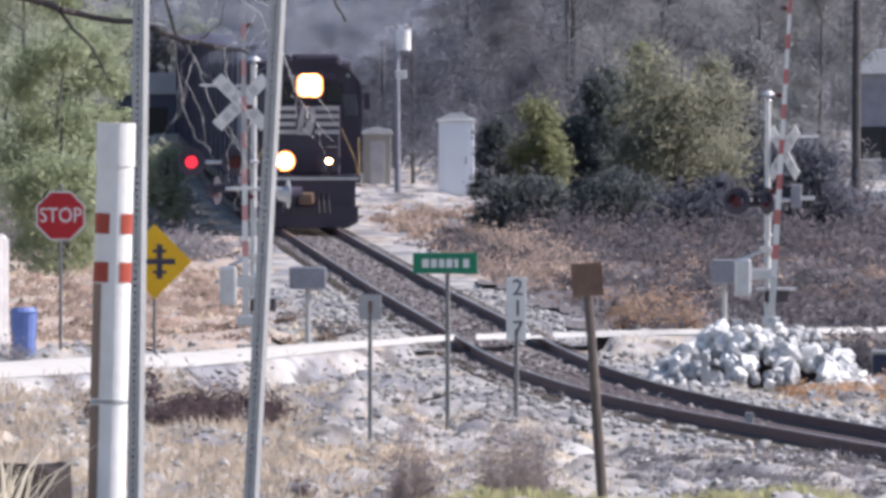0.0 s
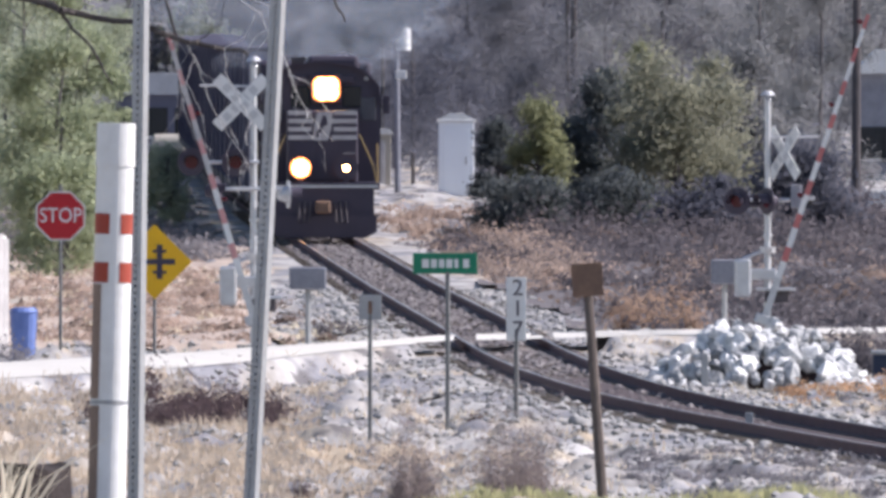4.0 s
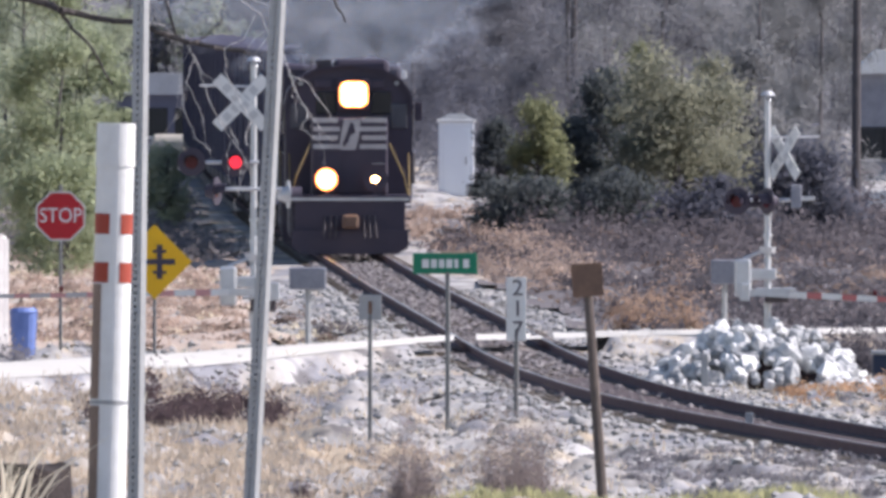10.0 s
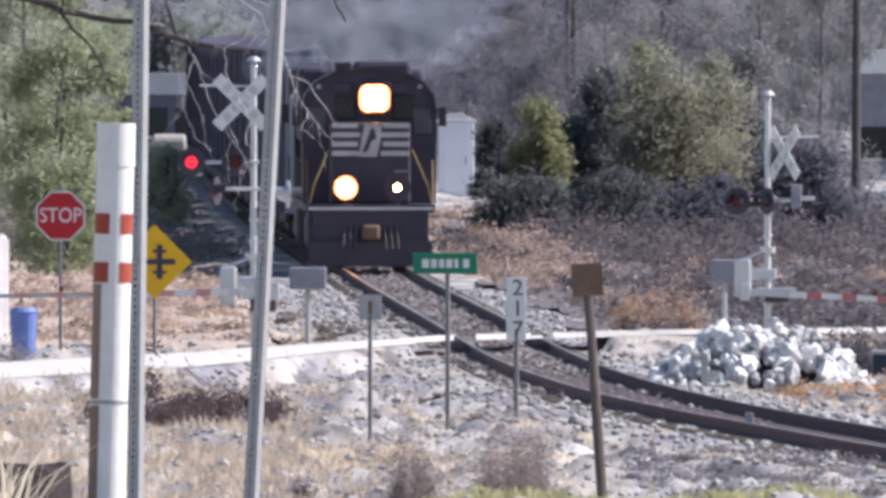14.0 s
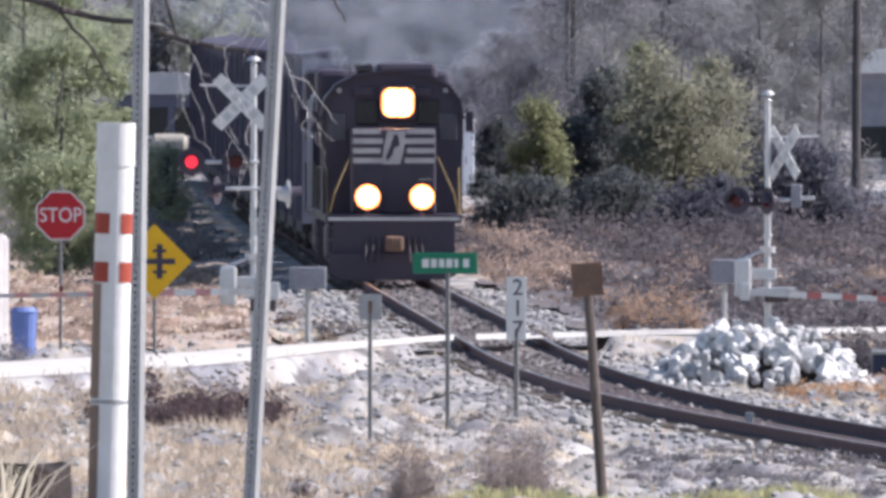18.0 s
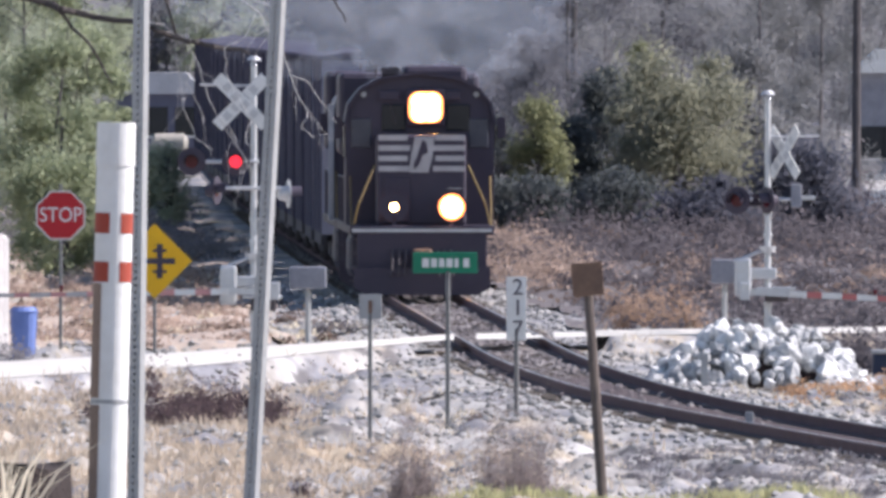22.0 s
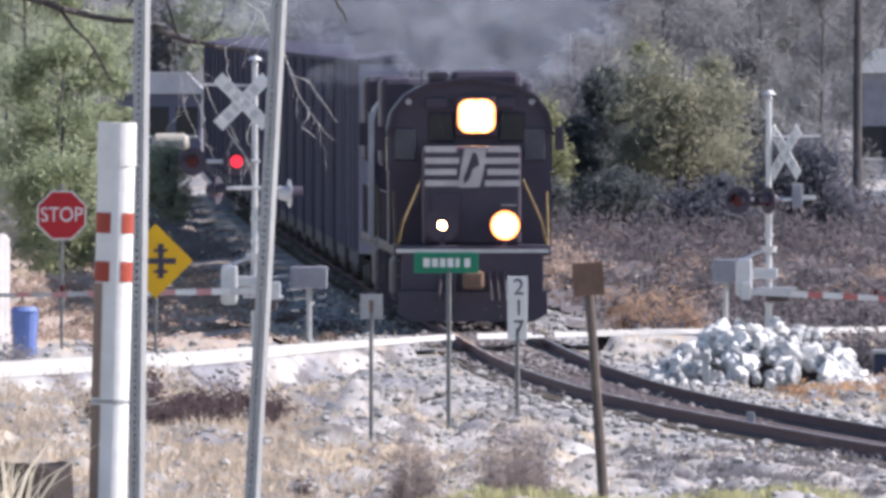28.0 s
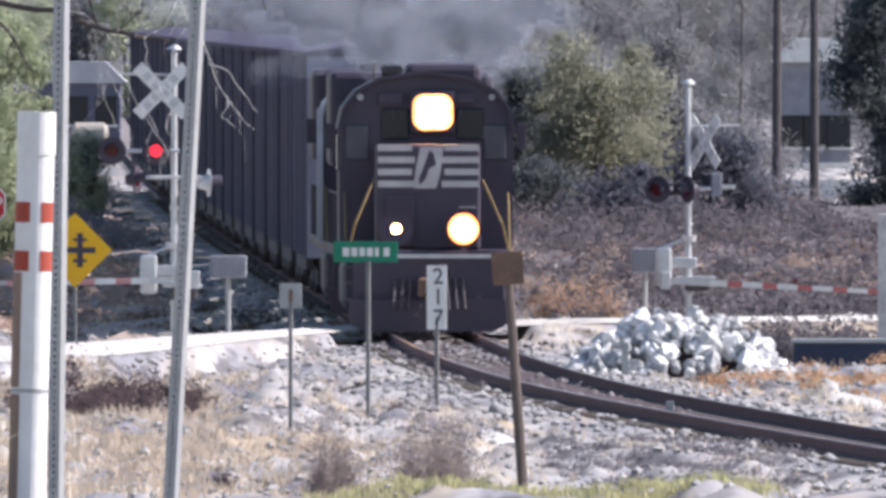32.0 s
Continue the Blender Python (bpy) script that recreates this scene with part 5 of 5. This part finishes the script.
def tree(name, x, y, h, crown_r, crown_z, n, leaf, material, label, seed, squash=1.0, clumps=22, trunk=0.16, loose=0.5, puff=0.5, thin=0.4):
    """Tapered trunk, limbs, and a crown of many small leaves gathered in uneven clumps."""
    r = np.random.RandomState(seed)
    ob = thing(name, pose(x, y, gz(x, y)), label, "tree" if "shrub" not in name else "shrub", "trees" if "shrub" not in name else "shrubs")
    bm = B()
    rod(bm, (0, 0, -0.4), (r.uniform(-.2, .2), 0, h * 0.55), trunk, trunk * 0.6, 8)
    rod(bm, (0, 0, h * 0.5), (r.uniform(-.4, .4), r.uniform(-.3, .3), h * 0.95), trunk * 0.62, trunk * 0.12, 8)
    part("trunk", bm, "bark", ob)
    cs = []
    for i in range(clumps):
        a, u = r.uniform(0, 6.28), r.uniform(0, 1)
        zz = crown_z + (h - crown_z) * u
        rad = crown_r * math.sqrt(max(0.05, 1 - (2 * u - 0.8) ** 2 * 0.7)) * r.uniform(0.35, 1.0)
        c = Vector((rad * math.cos(a), rad * math.sin(a), zz))
        cs.append(c)
        part("limb", rod(B(), (0, 0, max(0.2, zz - rad * 0.7)), c, trunk * 0.25, trunk * 0.06, 5, False), "bark", ob)
    pick = r.randint(0, clumps, n)
    size = crown_r * puff * r.uniform(0.7, 1.3, clumps)[pick][:, None]
    out = r.normal(0, 1, (n, 3))
    out /= np.linalg.norm(out, axis=1, keepdims=True)
    p = np.array(cs)[pick] + out * size * np.abs(r.normal(0.72, 0.38, (n, 1))) * (1, 1, 0.8 * squash)
    v, f = sprays(p, out, leaf * 1.4, loose, thin)
    me = bpy.data.meshes.new("crown")
    me.from_pydata(v, [], f)
    me.materials.append(M[material])
    o = new("crown", me)
    o.parent = ob
    return ob


def bare_tree(name, x, y, h, seed, material="bark", label="bare grey winter tree", r0=0.16, levels=4):
    """Branching limbs with no leaves."""
    r = random.Random(seed)
    ob = thing(name, pose(x, y, gz(x, y)), label, "tree", "bare trees")
    tr, lb = B(), B()

    def grow(a, d, ln, rad, lv):
        b = a + d * ln
        rod(tr if lv == levels else lb, a, b, rad, rad * 0.65, 6 if lv > 2 else 4, False)
        if lv == 0:
            return
        for _ in range(3 if lv > 1 else 4):
            nd = (d + Vector((r.uniform(-1, 1), r.uniform(-1, 1), r.uniform(-0.35, 0.7))) * 0.75).normalized()
            grow(a + d * ln * r.uniform(0.5, 1.0), nd, ln * r.uniform(0.5, 0.8), rad * 0.55, lv - 1)

    grow(Vector((0, 0, -0.3)), Vector((r.uniform(-.1, .1), 0, 1)).normalized(), h * 0.38, r0, levels)
    part("trunk", tr, material, ob)
    part("branchwork", lb, material, ob)
    return ob


# evergreens beyond the track, pines on the left
tree("shrub", 1.5, 892, 3.2, 0.66, 0.1, 9000, 0.066, "leaf_dark", "dark green evergreen shrub beside the cabinet", 1, 1.0, 30)
tree("shrub", 2.75, 886, 3.5, 0.80, 1.1, 8820, 0.066, "leaf_lit", "yellow-green sunlit evergreen shrub", 2, 1.0, 16)
tree("shrub", 2.3, 880, 1.5, 1.25, 0.1, 8820, 0.066, "leaf_dark", "low dark green evergreen shrub", 21, 0.8, 18)
tree("pine_tree", 4.4, 900, 4.8, 0.85, 0.8, 10500, 0.066, "leaf_dark", "dark green young pine tree", 22, 1.0, 20)
tree("pine_tree", 6.6, 893, 5.2, 1.6, 0.9, 19950, 0.073, "leaf_olive", "olive green pine with low branches", 3, 1.0, 26)
# small crown that paints a sunlit highlight inside the olive pine
tree("pine_tree", 5.5, 897, 5.4, 0.45, 4.2, 1470, 0.059, "leaf_lit", "small yellow-green pine added as a sunlit highlight", 4, 1.0, 8, 0.08)
tree("pine_tree", 7.7, 897, 4.9, 1.2, 0.3, 12000, 0.075, "leaf_olive", "olive grey pine with soft low branches", 31, 1.0, 22)
tree("pine_tree", 5.6, 896, 4.4, 0.9, 0.3, 9000, 0.07, "leaf_olive", "olive green young pine between larger ones", 32, 1.0, 18)
tree("shrub", 3.5, 893, 3.0, 0.8, 0.2, 7000, 0.07, "leaf_dark", "dark green evergreen shrub among pines", 33, 1.0, 16)
tree("pine_tree", 8.6, 905, 5.0, 1.3, 0.6, 12600, 0.079, "leaf_ash", "grey-olive pine with low branches", 5, 1.0, 20)
tree("shrub", 4.9, 878, 1.6, 1.1, 0.1, 7560, 0.066, "leaf_dark", "dark green evergreen shrub", 6, 0.8, 16)
tree("shrub", 7.6, 872, 1.5, 1.4, 0.1, 8400, 0.073, "leaf_dusk", "dark leafless shrub before the pines", 7, 0.8, 18)
tree("shrub", 10.2, 880, 2.6, 1.5, 0.1, 10500, 0.079, "leaf_dusk", "dark leafless shrub beside the pines", 23, 0.9, 20)
tree("pine_tree", -9.3, 760, 7.0, 1.1, 1.2, 18900, 0.056, "leaf_green", "green pine beside the woods", 8, 1.0, 26, 0.07)
tree("pine_tree", -10.6, 800, 9.0, 1.5, 0.8, 18900, 0.066, "leaf_pale", "pale green pine beside the woods", 9, 1.0, 26, 0.07)
tree("pine_tree", -9.6, 850, 6.0, 1.1, 0.5, 14700, 0.066, "leaf_green", "green pine beside the woods", 10, 1.0, 22, 0.07)
tree("shrub", -9.0, 742, 2.6, 1.4, 0.2, 10920, 0.059, "leaf_green", "leafy green roadside shrub", 24)
tree("shrub", -7.9, 905, 2.3, 0.8, 0.2, 6300, 0.066, "leaf_pale", "pale green shrub before a house", 25)
tree("pine_tree", 16.1, 960, 9.0, 1.5, 0.1, 30000, 0.09, "leaf_dark", "dense dark green pine beside a pole", 12, 1.0, 44)
tree("woodland_tree", 18.6, 1120, 7.0, 1.7, 0.3, 3150, 0.119, "leaf_grey", "leafless tangle of a tree before a house", 777, 1.0, 18, 0.08)
for i in range(9):
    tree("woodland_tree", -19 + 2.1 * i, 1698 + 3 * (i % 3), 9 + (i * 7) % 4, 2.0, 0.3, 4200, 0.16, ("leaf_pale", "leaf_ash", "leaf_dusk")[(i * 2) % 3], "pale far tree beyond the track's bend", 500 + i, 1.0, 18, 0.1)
for i in range(10):
    y = 1200 + 40 * i
    half = 784 / 56000 * y * 1.25
    x = rng.uniform(-half, half)
    if abs(x - float(track_x(y))) < 4.5 or (abs(x - y * 0.0002) < 3.2 and y < 1180):
        x += 9
    bare_tree("bare_tree", x, y, rng.uniform(7, 13), 100 + i, "bark", "bare grey winter tree in the far woods", 0.10, 3)
for i in range(48):
    y = 1130 + 11 * i
    half = 784 / 56000 * y * 1.2
    u = (i * 0.618) % 1
    x = -half + 2 * half * u
    if abs(x - float(track_x(y))) < 5:
        x += 8
    if y < 1345 and -12.2 < x * 1250 / y < -9.3:
        x -= 4.5
    if y < 1200 and 0.0125 < x / y < 0.0155:
        x += 4
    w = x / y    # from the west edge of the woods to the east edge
    # leaf colour by place puts more or less haze into the trees
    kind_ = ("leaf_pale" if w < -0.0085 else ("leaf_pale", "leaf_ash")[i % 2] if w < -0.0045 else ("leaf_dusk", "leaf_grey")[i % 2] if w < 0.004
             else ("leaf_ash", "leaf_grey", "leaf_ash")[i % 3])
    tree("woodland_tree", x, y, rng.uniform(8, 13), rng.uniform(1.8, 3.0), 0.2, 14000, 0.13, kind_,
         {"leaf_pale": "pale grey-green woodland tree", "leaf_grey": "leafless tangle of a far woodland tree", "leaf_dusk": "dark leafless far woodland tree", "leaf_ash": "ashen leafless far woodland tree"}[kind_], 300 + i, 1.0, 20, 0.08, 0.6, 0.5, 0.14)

# ---- near branches, hung over the view from a tree beside the camera ----
def limb_tree():
    ob = thing("roadside_tree", pose(-3.4, 128, 3.8), "bare roadside tree with long drooping twigs", "tree")
    tr = B()
    rod(tr, (0, 0, -0.4), (0.05, 0, 2.3), 0.16, 0.12, 12)
    rod(tr, (0.05, 0, 2.3), (-0.1, 0, 5.2), 0.12, 0.04, 12)
    part("trunk", tr, "bark", ob)
    return ob


near_tree = limb_tree()


def twig(points, r0, r1, material):
    c = B()
    ps = [Vector(p) for p in points]
    for i in range(len(ps) - 1):
        u0, u1 = i / (len(ps) - 1), (i + 1) / (len(ps) - 1)
        rod(c, ps[i], ps[i + 1], r0 + (r1 - r0) * u0, r0 + (r1 - r0) * u1, 7)
    return part("branch", c, material, near_tree)


TWIGS = (
    (((0.05, 2.5), (1.2, 2.47), (1.745, 2.36), (1.905, 2.302), (2.157, 2.268), (2.362, 2.188), (2.52, 2.165), (2.614, 2.142)), 0.022, 0.007, "branch_dark"),
    (((1.825, 2.348), (1.905, 2.245), (1.985, 2.154), (2.065, 2.017)), 0.010, 0.004, "branch_dark"),
    (((2.157, 2.268), (2.271, 2.26), (2.317, 2.2), (2.351, 1.925), (2.397, 1.8)), 0.0030, 0.0015, "twig"),
    (((2.362, 2.188), (2.397, 2.13), (2.44, 2.0), (2.488, 1.88), (2.637, 1.65)), 0.0030, 0.0015, "twig"),
    (((2.52, 2.165), (2.522, 2.074), (2.58, 1.94), (2.625, 1.868)), 0.0028, 0.0015, "twig"),
    (((1.9, 2.52), (2.26, 2.42), (2.32, 2.22), (2.37, 2.19)), 0.009, 0.005, "branch_dark"),
    (((1.9, 2.52), (2.5, 2.42), (2.66, 2.30), (2.70, 2.22), (2.64, 2.14)), 0.0030, 0.0015, "twig"),
    (((2.5, 2.42), (2.7, 2.34), (2.778, 2.06), (2.854, 1.9), (2.957, 1.788)), 0.0034, 0.0015, "twig"),
    (((2.778, 2.06), (2.86, 2.02), (2.93, 1.92), (2.97, 1.86)), 0.0031, 0.0018, "twig"),
    (((1.2, 2.47), (2.2, 2.62), (2.9, 2.5), (2.96, 2.36), (3.005, 2.27)), 0.010, 0.004, "branch_dark"),
    (((2.397, 2.13), (2.36, 2.02), (2.41, 1.93), (2.43, 1.86)), 0.003, 0.0018, "twig"),
    (((2.488, 1.88), (2.54, 1.84), (2.57, 1.78)), 0.003, 0.0018, "twig"),
    (((2.625, 1.868), (2.60, 1.80), (2.63, 1.74)), 0.003, 0.0018, "twig"),
    (((2.854, 1.9), (2.83, 1.84), (2.88, 1.80)), 0.003, 0.0018, "twig"),
    (((2.362, 2.188), (2.44, 2.21), (2.50, 2.26), (2.52, 2.36)), 0.004, 0.002, "branch_dark"),
    (((1.985, 2.154), (1.95, 2.09), (1.97, 2.03)), 0.004, 0.002, "branch_dark"),
    (((2.52, 2.165), (2.60, 2.21), (2.64, 2.30)), 0.004, 0.002, "twig"),
)
def fine_twigs():
    """Thin hanging twiglets off the drooping ones."""
    r = random.Random(41)
    out = []
    for k in range(26):
        pts, r0, r1, mname = TWIGS[r.choice((2, 2, 3, 3, 4, 6, 7, 10))]
        i = r.randrange(len(pts) - 1)
        u = r.random()
        x, z = pts[i][0] + (pts[i + 1][0] - pts[i][0]) * u, pts[i][1] + (pts[i + 1][1] - pts[i][1]) * u
        line = [(x, z)]
        dx, dz = r.uniform(-0.04, 0.05), r.uniform(-0.06, 0.0)
        for _ in range(r.randrange(2, 5)):
            dx, dz = dx * 0.7 + r.uniform(-0.02, 0.025), dz * 0.8 - r.uniform(0.0, 0.03)
            x, z = x + dx, z + dz
            line.append((x, z))
        out.append((tuple(line), 0.0014, 0.0008, "twig"))
    return tuple(out)


for k, (pts, r0, r1, mname) in enumerate(TWIGS + fine_twigs()):
    rw = random.Random(k)
    path = []
    for a, b in zip(pts, pts[1:]):
        for i in range(3):
            u = i / 3
            path.append((a[0] + (b[0] - a[0]) * u + rw.uniform(-.006, .006), rw.uniform(-.05, .05), a[1] + (b[1] - a[1]) * u + rw.uniform(-.006, .006)))
    path.append((pts[-1][0], 0, pts[-1][1]))
    thin = 0.72 if mname == "twig" else 0.9
    twig(path, r0 * thin, r1 * thin, mname)

def fallen_branch(x, y, length, rise, seed):
    """A crooked dark branch shape, propped at one end, that stands in for a shadow streak."""
    r = random.Random(seed)
    ob = thing("fallen_branch", pose(x, y, gz(x, y)), "crooked dark branch shape standing in for a ground shadow", "branch", "fallen branches")
    stem, side = B(), B()
    a = Vector((0, 0, 0.02))
    for i in range(9):
        b = Vector((length * (i + 1) / 9, r.uniform(-0.1, 0.1), 0.02 + rise * ((i + 1) / 9) ** 1.6 + r.uniform(-0.02, 0.02)))
        rod(stem, a, b, 0.04 - 0.003 * i, 0.037 - 0.003 * i, 7)
        if i in (3, 5, 7):
            rod(side, b, b + Vector((r.uniform(0.05, 0.2), r.uniform(-0.1, 0.1), r.uniform(-0.05, 0.1))), 0.015, 0.006, 5)
        a = b
    part("stem", stem, "branch_dark", ob)
    part("side_twig", side, "branch_dark", ob)
    return ob


# two branch shapes imitate dark shadow streaks on the gravel
fallen_branch(-2.75, 600, 1.35, 0.3, 1)
fallen_branch(-0.9, 497, 0.95, 0.28, 2)

# stump by the posts
sp = thing("tree_stump", pose(-1.60, 116, 4.08), "dark weathered cut tree stump", "stump")
bm = B()
bmesh.ops.create_cone(bm, cap_ends=True, segments=18, radius1=0.25, radius2=0.225, depth=0.6)
for v in bm.verts:
    a = math.atan2(v.co.y, v.co.x)
    v.co.x *= 1 + 0.08 * math.sin(5 * a)
    v.co.y *= 1 + 0.08 * math.sin(5 * a + 1)
    v.co.z += 0.02 * math.sin(3 * a)
bmesh.ops.translate(bm, vec=(0, 0, 0.06), verts=bm.verts[:])
part("stump_wood", bm, "stump", sp)

# ---- ties: the ones near the crossing singly, the rest joined ----
tie_me = mesh_of("tie", box(B(), -1.3, 1.3, -0.11, 0.11, -0.33, -0.172), "tie")
bed = thing("track_ties", pose(0, 0, BED), "dark creosoted wooden ties in grey ballast", "ties", "", "structure")
tv, tf = [], []
cube = np.array([(sx * 1.3, sy * 0.11, z) for z in (-0.33, -0.172) for sy in (-1, 1) for sx in (-1, 1)])
cf = [(0, 1, 3, 2), (4, 6, 7, 5), (0, 4, 5, 1), (2, 3, 7, 6), (0, 2, 6, 4), (1, 5, 7, 3)]
y = 400.0
while y < 980:
    if abs(y - float(road_y(track_x(y)))) > 4.2:
        x = float(track_x(y))
        a = -math.atan(float(track_x(y + 1) - track_x(y - 1)) / 2)
        if y < 560:
            o = new("tie", tie_me)
            o.parent = bed
            o.matrix_basis = pose(x, y, 0, 0, 0, math.degrees(a))
        else:
            k = len(tv)
            tv += [(x + p[0] * math.cos(a) - p[1] * math.sin(a), y + p[0] * math.sin(a) + p[1] * math.cos(a), p[2]) for p in cube]
            tf += [tuple(k + j for j in q) for q in cf]
    y += 0.54
me = bpy.data.meshes.new("far_tie_rows")
me.from_pydata(tv, [], tf)
me.materials.append(M["tie"])
far_ties = tagged(new("far_tie_rows", me), "", "", "", "stuff")
far_ties.parent = bed


# ---- what moves ----
def on_track(y):
    """The pose of a vehicle whose front stands at y on the track."""
    x0, x1 = float(track_x(y)) - 0.12, float(track_x(y + 15)) - 0.12
    return pose(x0, y, BED, 0, 0, math.degrees(math.atan2(-(x1 - x0), 15.0)))


DITCH = [(0, 1, 0), (0.5, 0, 1), (1, 0, 1), (1.5, 1, .5), (2, 1, .3), (2.5, 0, 1), (3, .2, 1), (3.5, 1, .6), (4.1, 1, .2), (4.7, .2, 1), (5.5, .8, .7), (6, 1, .2), (6.5, .8, .9), (7, .1, 1), (7.5, .6, 1),
         (8, 1, .2), (8.5, .9, .5), (9, .15, 1), (9.5, .1, 1), (10, 1, .4), (10.5, 1, .2), (11, .3, 1), (11.5, .1, 1), (12, .9, .7), (12.5, 1, .2), (13, .3, 1), (13.5, .2, 1), (14, 1, .5),
         (14.5, 1, .2), (15.1, .2, 1), (15.7, .3, 1), (16.5, 1, .2), (17, 1, .2), (17.5, 1, 1), (18.5, 1, 1), (19, .9, 1), (19.5, .6, 1), (20, .2, 1), (20.5, 1, .3), (21, 1, .1), (21.5, .4, 1), (22, .1, 1), (22.5, .9, .7),
         (23, 1, .15), (23.5, .5, 1), (24, .1, 1), (24.5, .8, .7), (25, 1, .15), (25.5, .9, .7), (26.1, .15, 1), (26.6, .8, .7), (26.9, 1, .3), (27.5, 1, .15), (28, .2, 1), (28.6, .1, 1), (29, 1, .3), (29.6, 1, .15), (30, .25, 1),
         (30.6, .1, 1), (30.9, .8, .7), (31, 1, .4), (31.8, 1, .2), (32, .5, .9)]
GATE_R = [(0, 86.6), (2.0, 86.4), (2.6, 82.3), (3.0, 77), (3.5, 74.5), (5.5, 53), (6, 47), (6.5, 40), (7, 33), (7.5, 24), (8, 18), (8.5, 9), (9, -3), (9.4, -4), (10, -3), (32, -3)]
GATE_L = [(0, 89.5), (2.0, 89), (2.6, 86), (3.0, 82), (3.5, 77), (5.5, 62.5), (6, 56.5), (6.5, 50.5), (7, 44), (7.5, 36), (8, 29), (8.5, 20), (9, 9), (9.6, 0), (10, -1), (32, -1)]


RED = [(0, 0), (0.6, 1), (1.05, 1), (1.4, 0), (2.1, 0), (2.6, 1), (3.1, 0), (3.7, 1), (4.2, 0), (4.8, 1), (5.3, 1), (5.8, 0), (6.5, 0), (7, 1), (7.6, 0), (8.1, 0), (8.5, 1), (9, 0), (9.5, 0), (10, 1),
       (10.5, 0), (11, 1), (11.5, 1), (12, 0), (12.5, 0), (13, 1), (13.5, 0), (14, 0), (14.5, 1), (15.2, 0), (15.8, 1), (16.5, 1), (17, 0), (17.5, 1), (18, 0), (18.5, 0), (19, 1), (19.5, 0), (20, 0), (20.5, 1),
       (21, 0), (21.5, 0), (22, 1), (22.5, 0), (23, .5), (23.5, 1), (24, 0), (24.5, 0), (25, 1), (25.5, 0), (26.2, 1), (26.8, 0), (27.5, 1), (28.1, 1), (28.5, 0), (29, 1), (29.6, 1), (30, 0), (30.4, .5), (30.8, 1),
       (31.1, 1), (31.5, 0), (32, .5)]


def motions():
    for k in range(2 + len(CARS)):
        ob = lead_unit if k == 0 else second_unit if k == 1 else CARS[k - 2]
        back = 0 if k == 0 else 22.2 if k == 1 else 41.4 + 19.2 * (k - 2)
        walk(ob, [(t, on_track(START + back - SPEED * t)) for t in range(0, 33, 2)])
    walk(SMOKE, [(t, on_track(START - SPEED * t)) for t in range(0, 33, 2)])
    walk(LENS_L, [(t, pose(-0.58, -2.45 - 0.1 * (a > 0.55), 1.88)) for t, a, b in DITCH])
    walk(LENS_R, [(t, pose(0.62, -2.45 - 0.1 * (b > 0.55), 1.88)) for t, a, b in DITCH])
    walk(ARM_R, [(t, pose(RIGHT_AT[0] + 0.09, RIGHT_AT[1] - 0.5, 1.02, 0, -a, 0)) for t, a in GATE_R])
    walk(ARM_L, [(t, pose(LEFT_AT[0] - 0.14, LEFT_AT[1] - 0.5, 1.2, 0, a, 0)) for t, a in GATE_L])
    walk(LAMP_A, [(t, pose(-1.1, -0.235 if k < 0.4 else -0.15, 3.34)) for t, k in RED])
    walk(LAMP_B, [(t, pose(-0.32, -0.235 if k > 0.4 else -0.15, 3.34)) for t, k in RED])


motions()
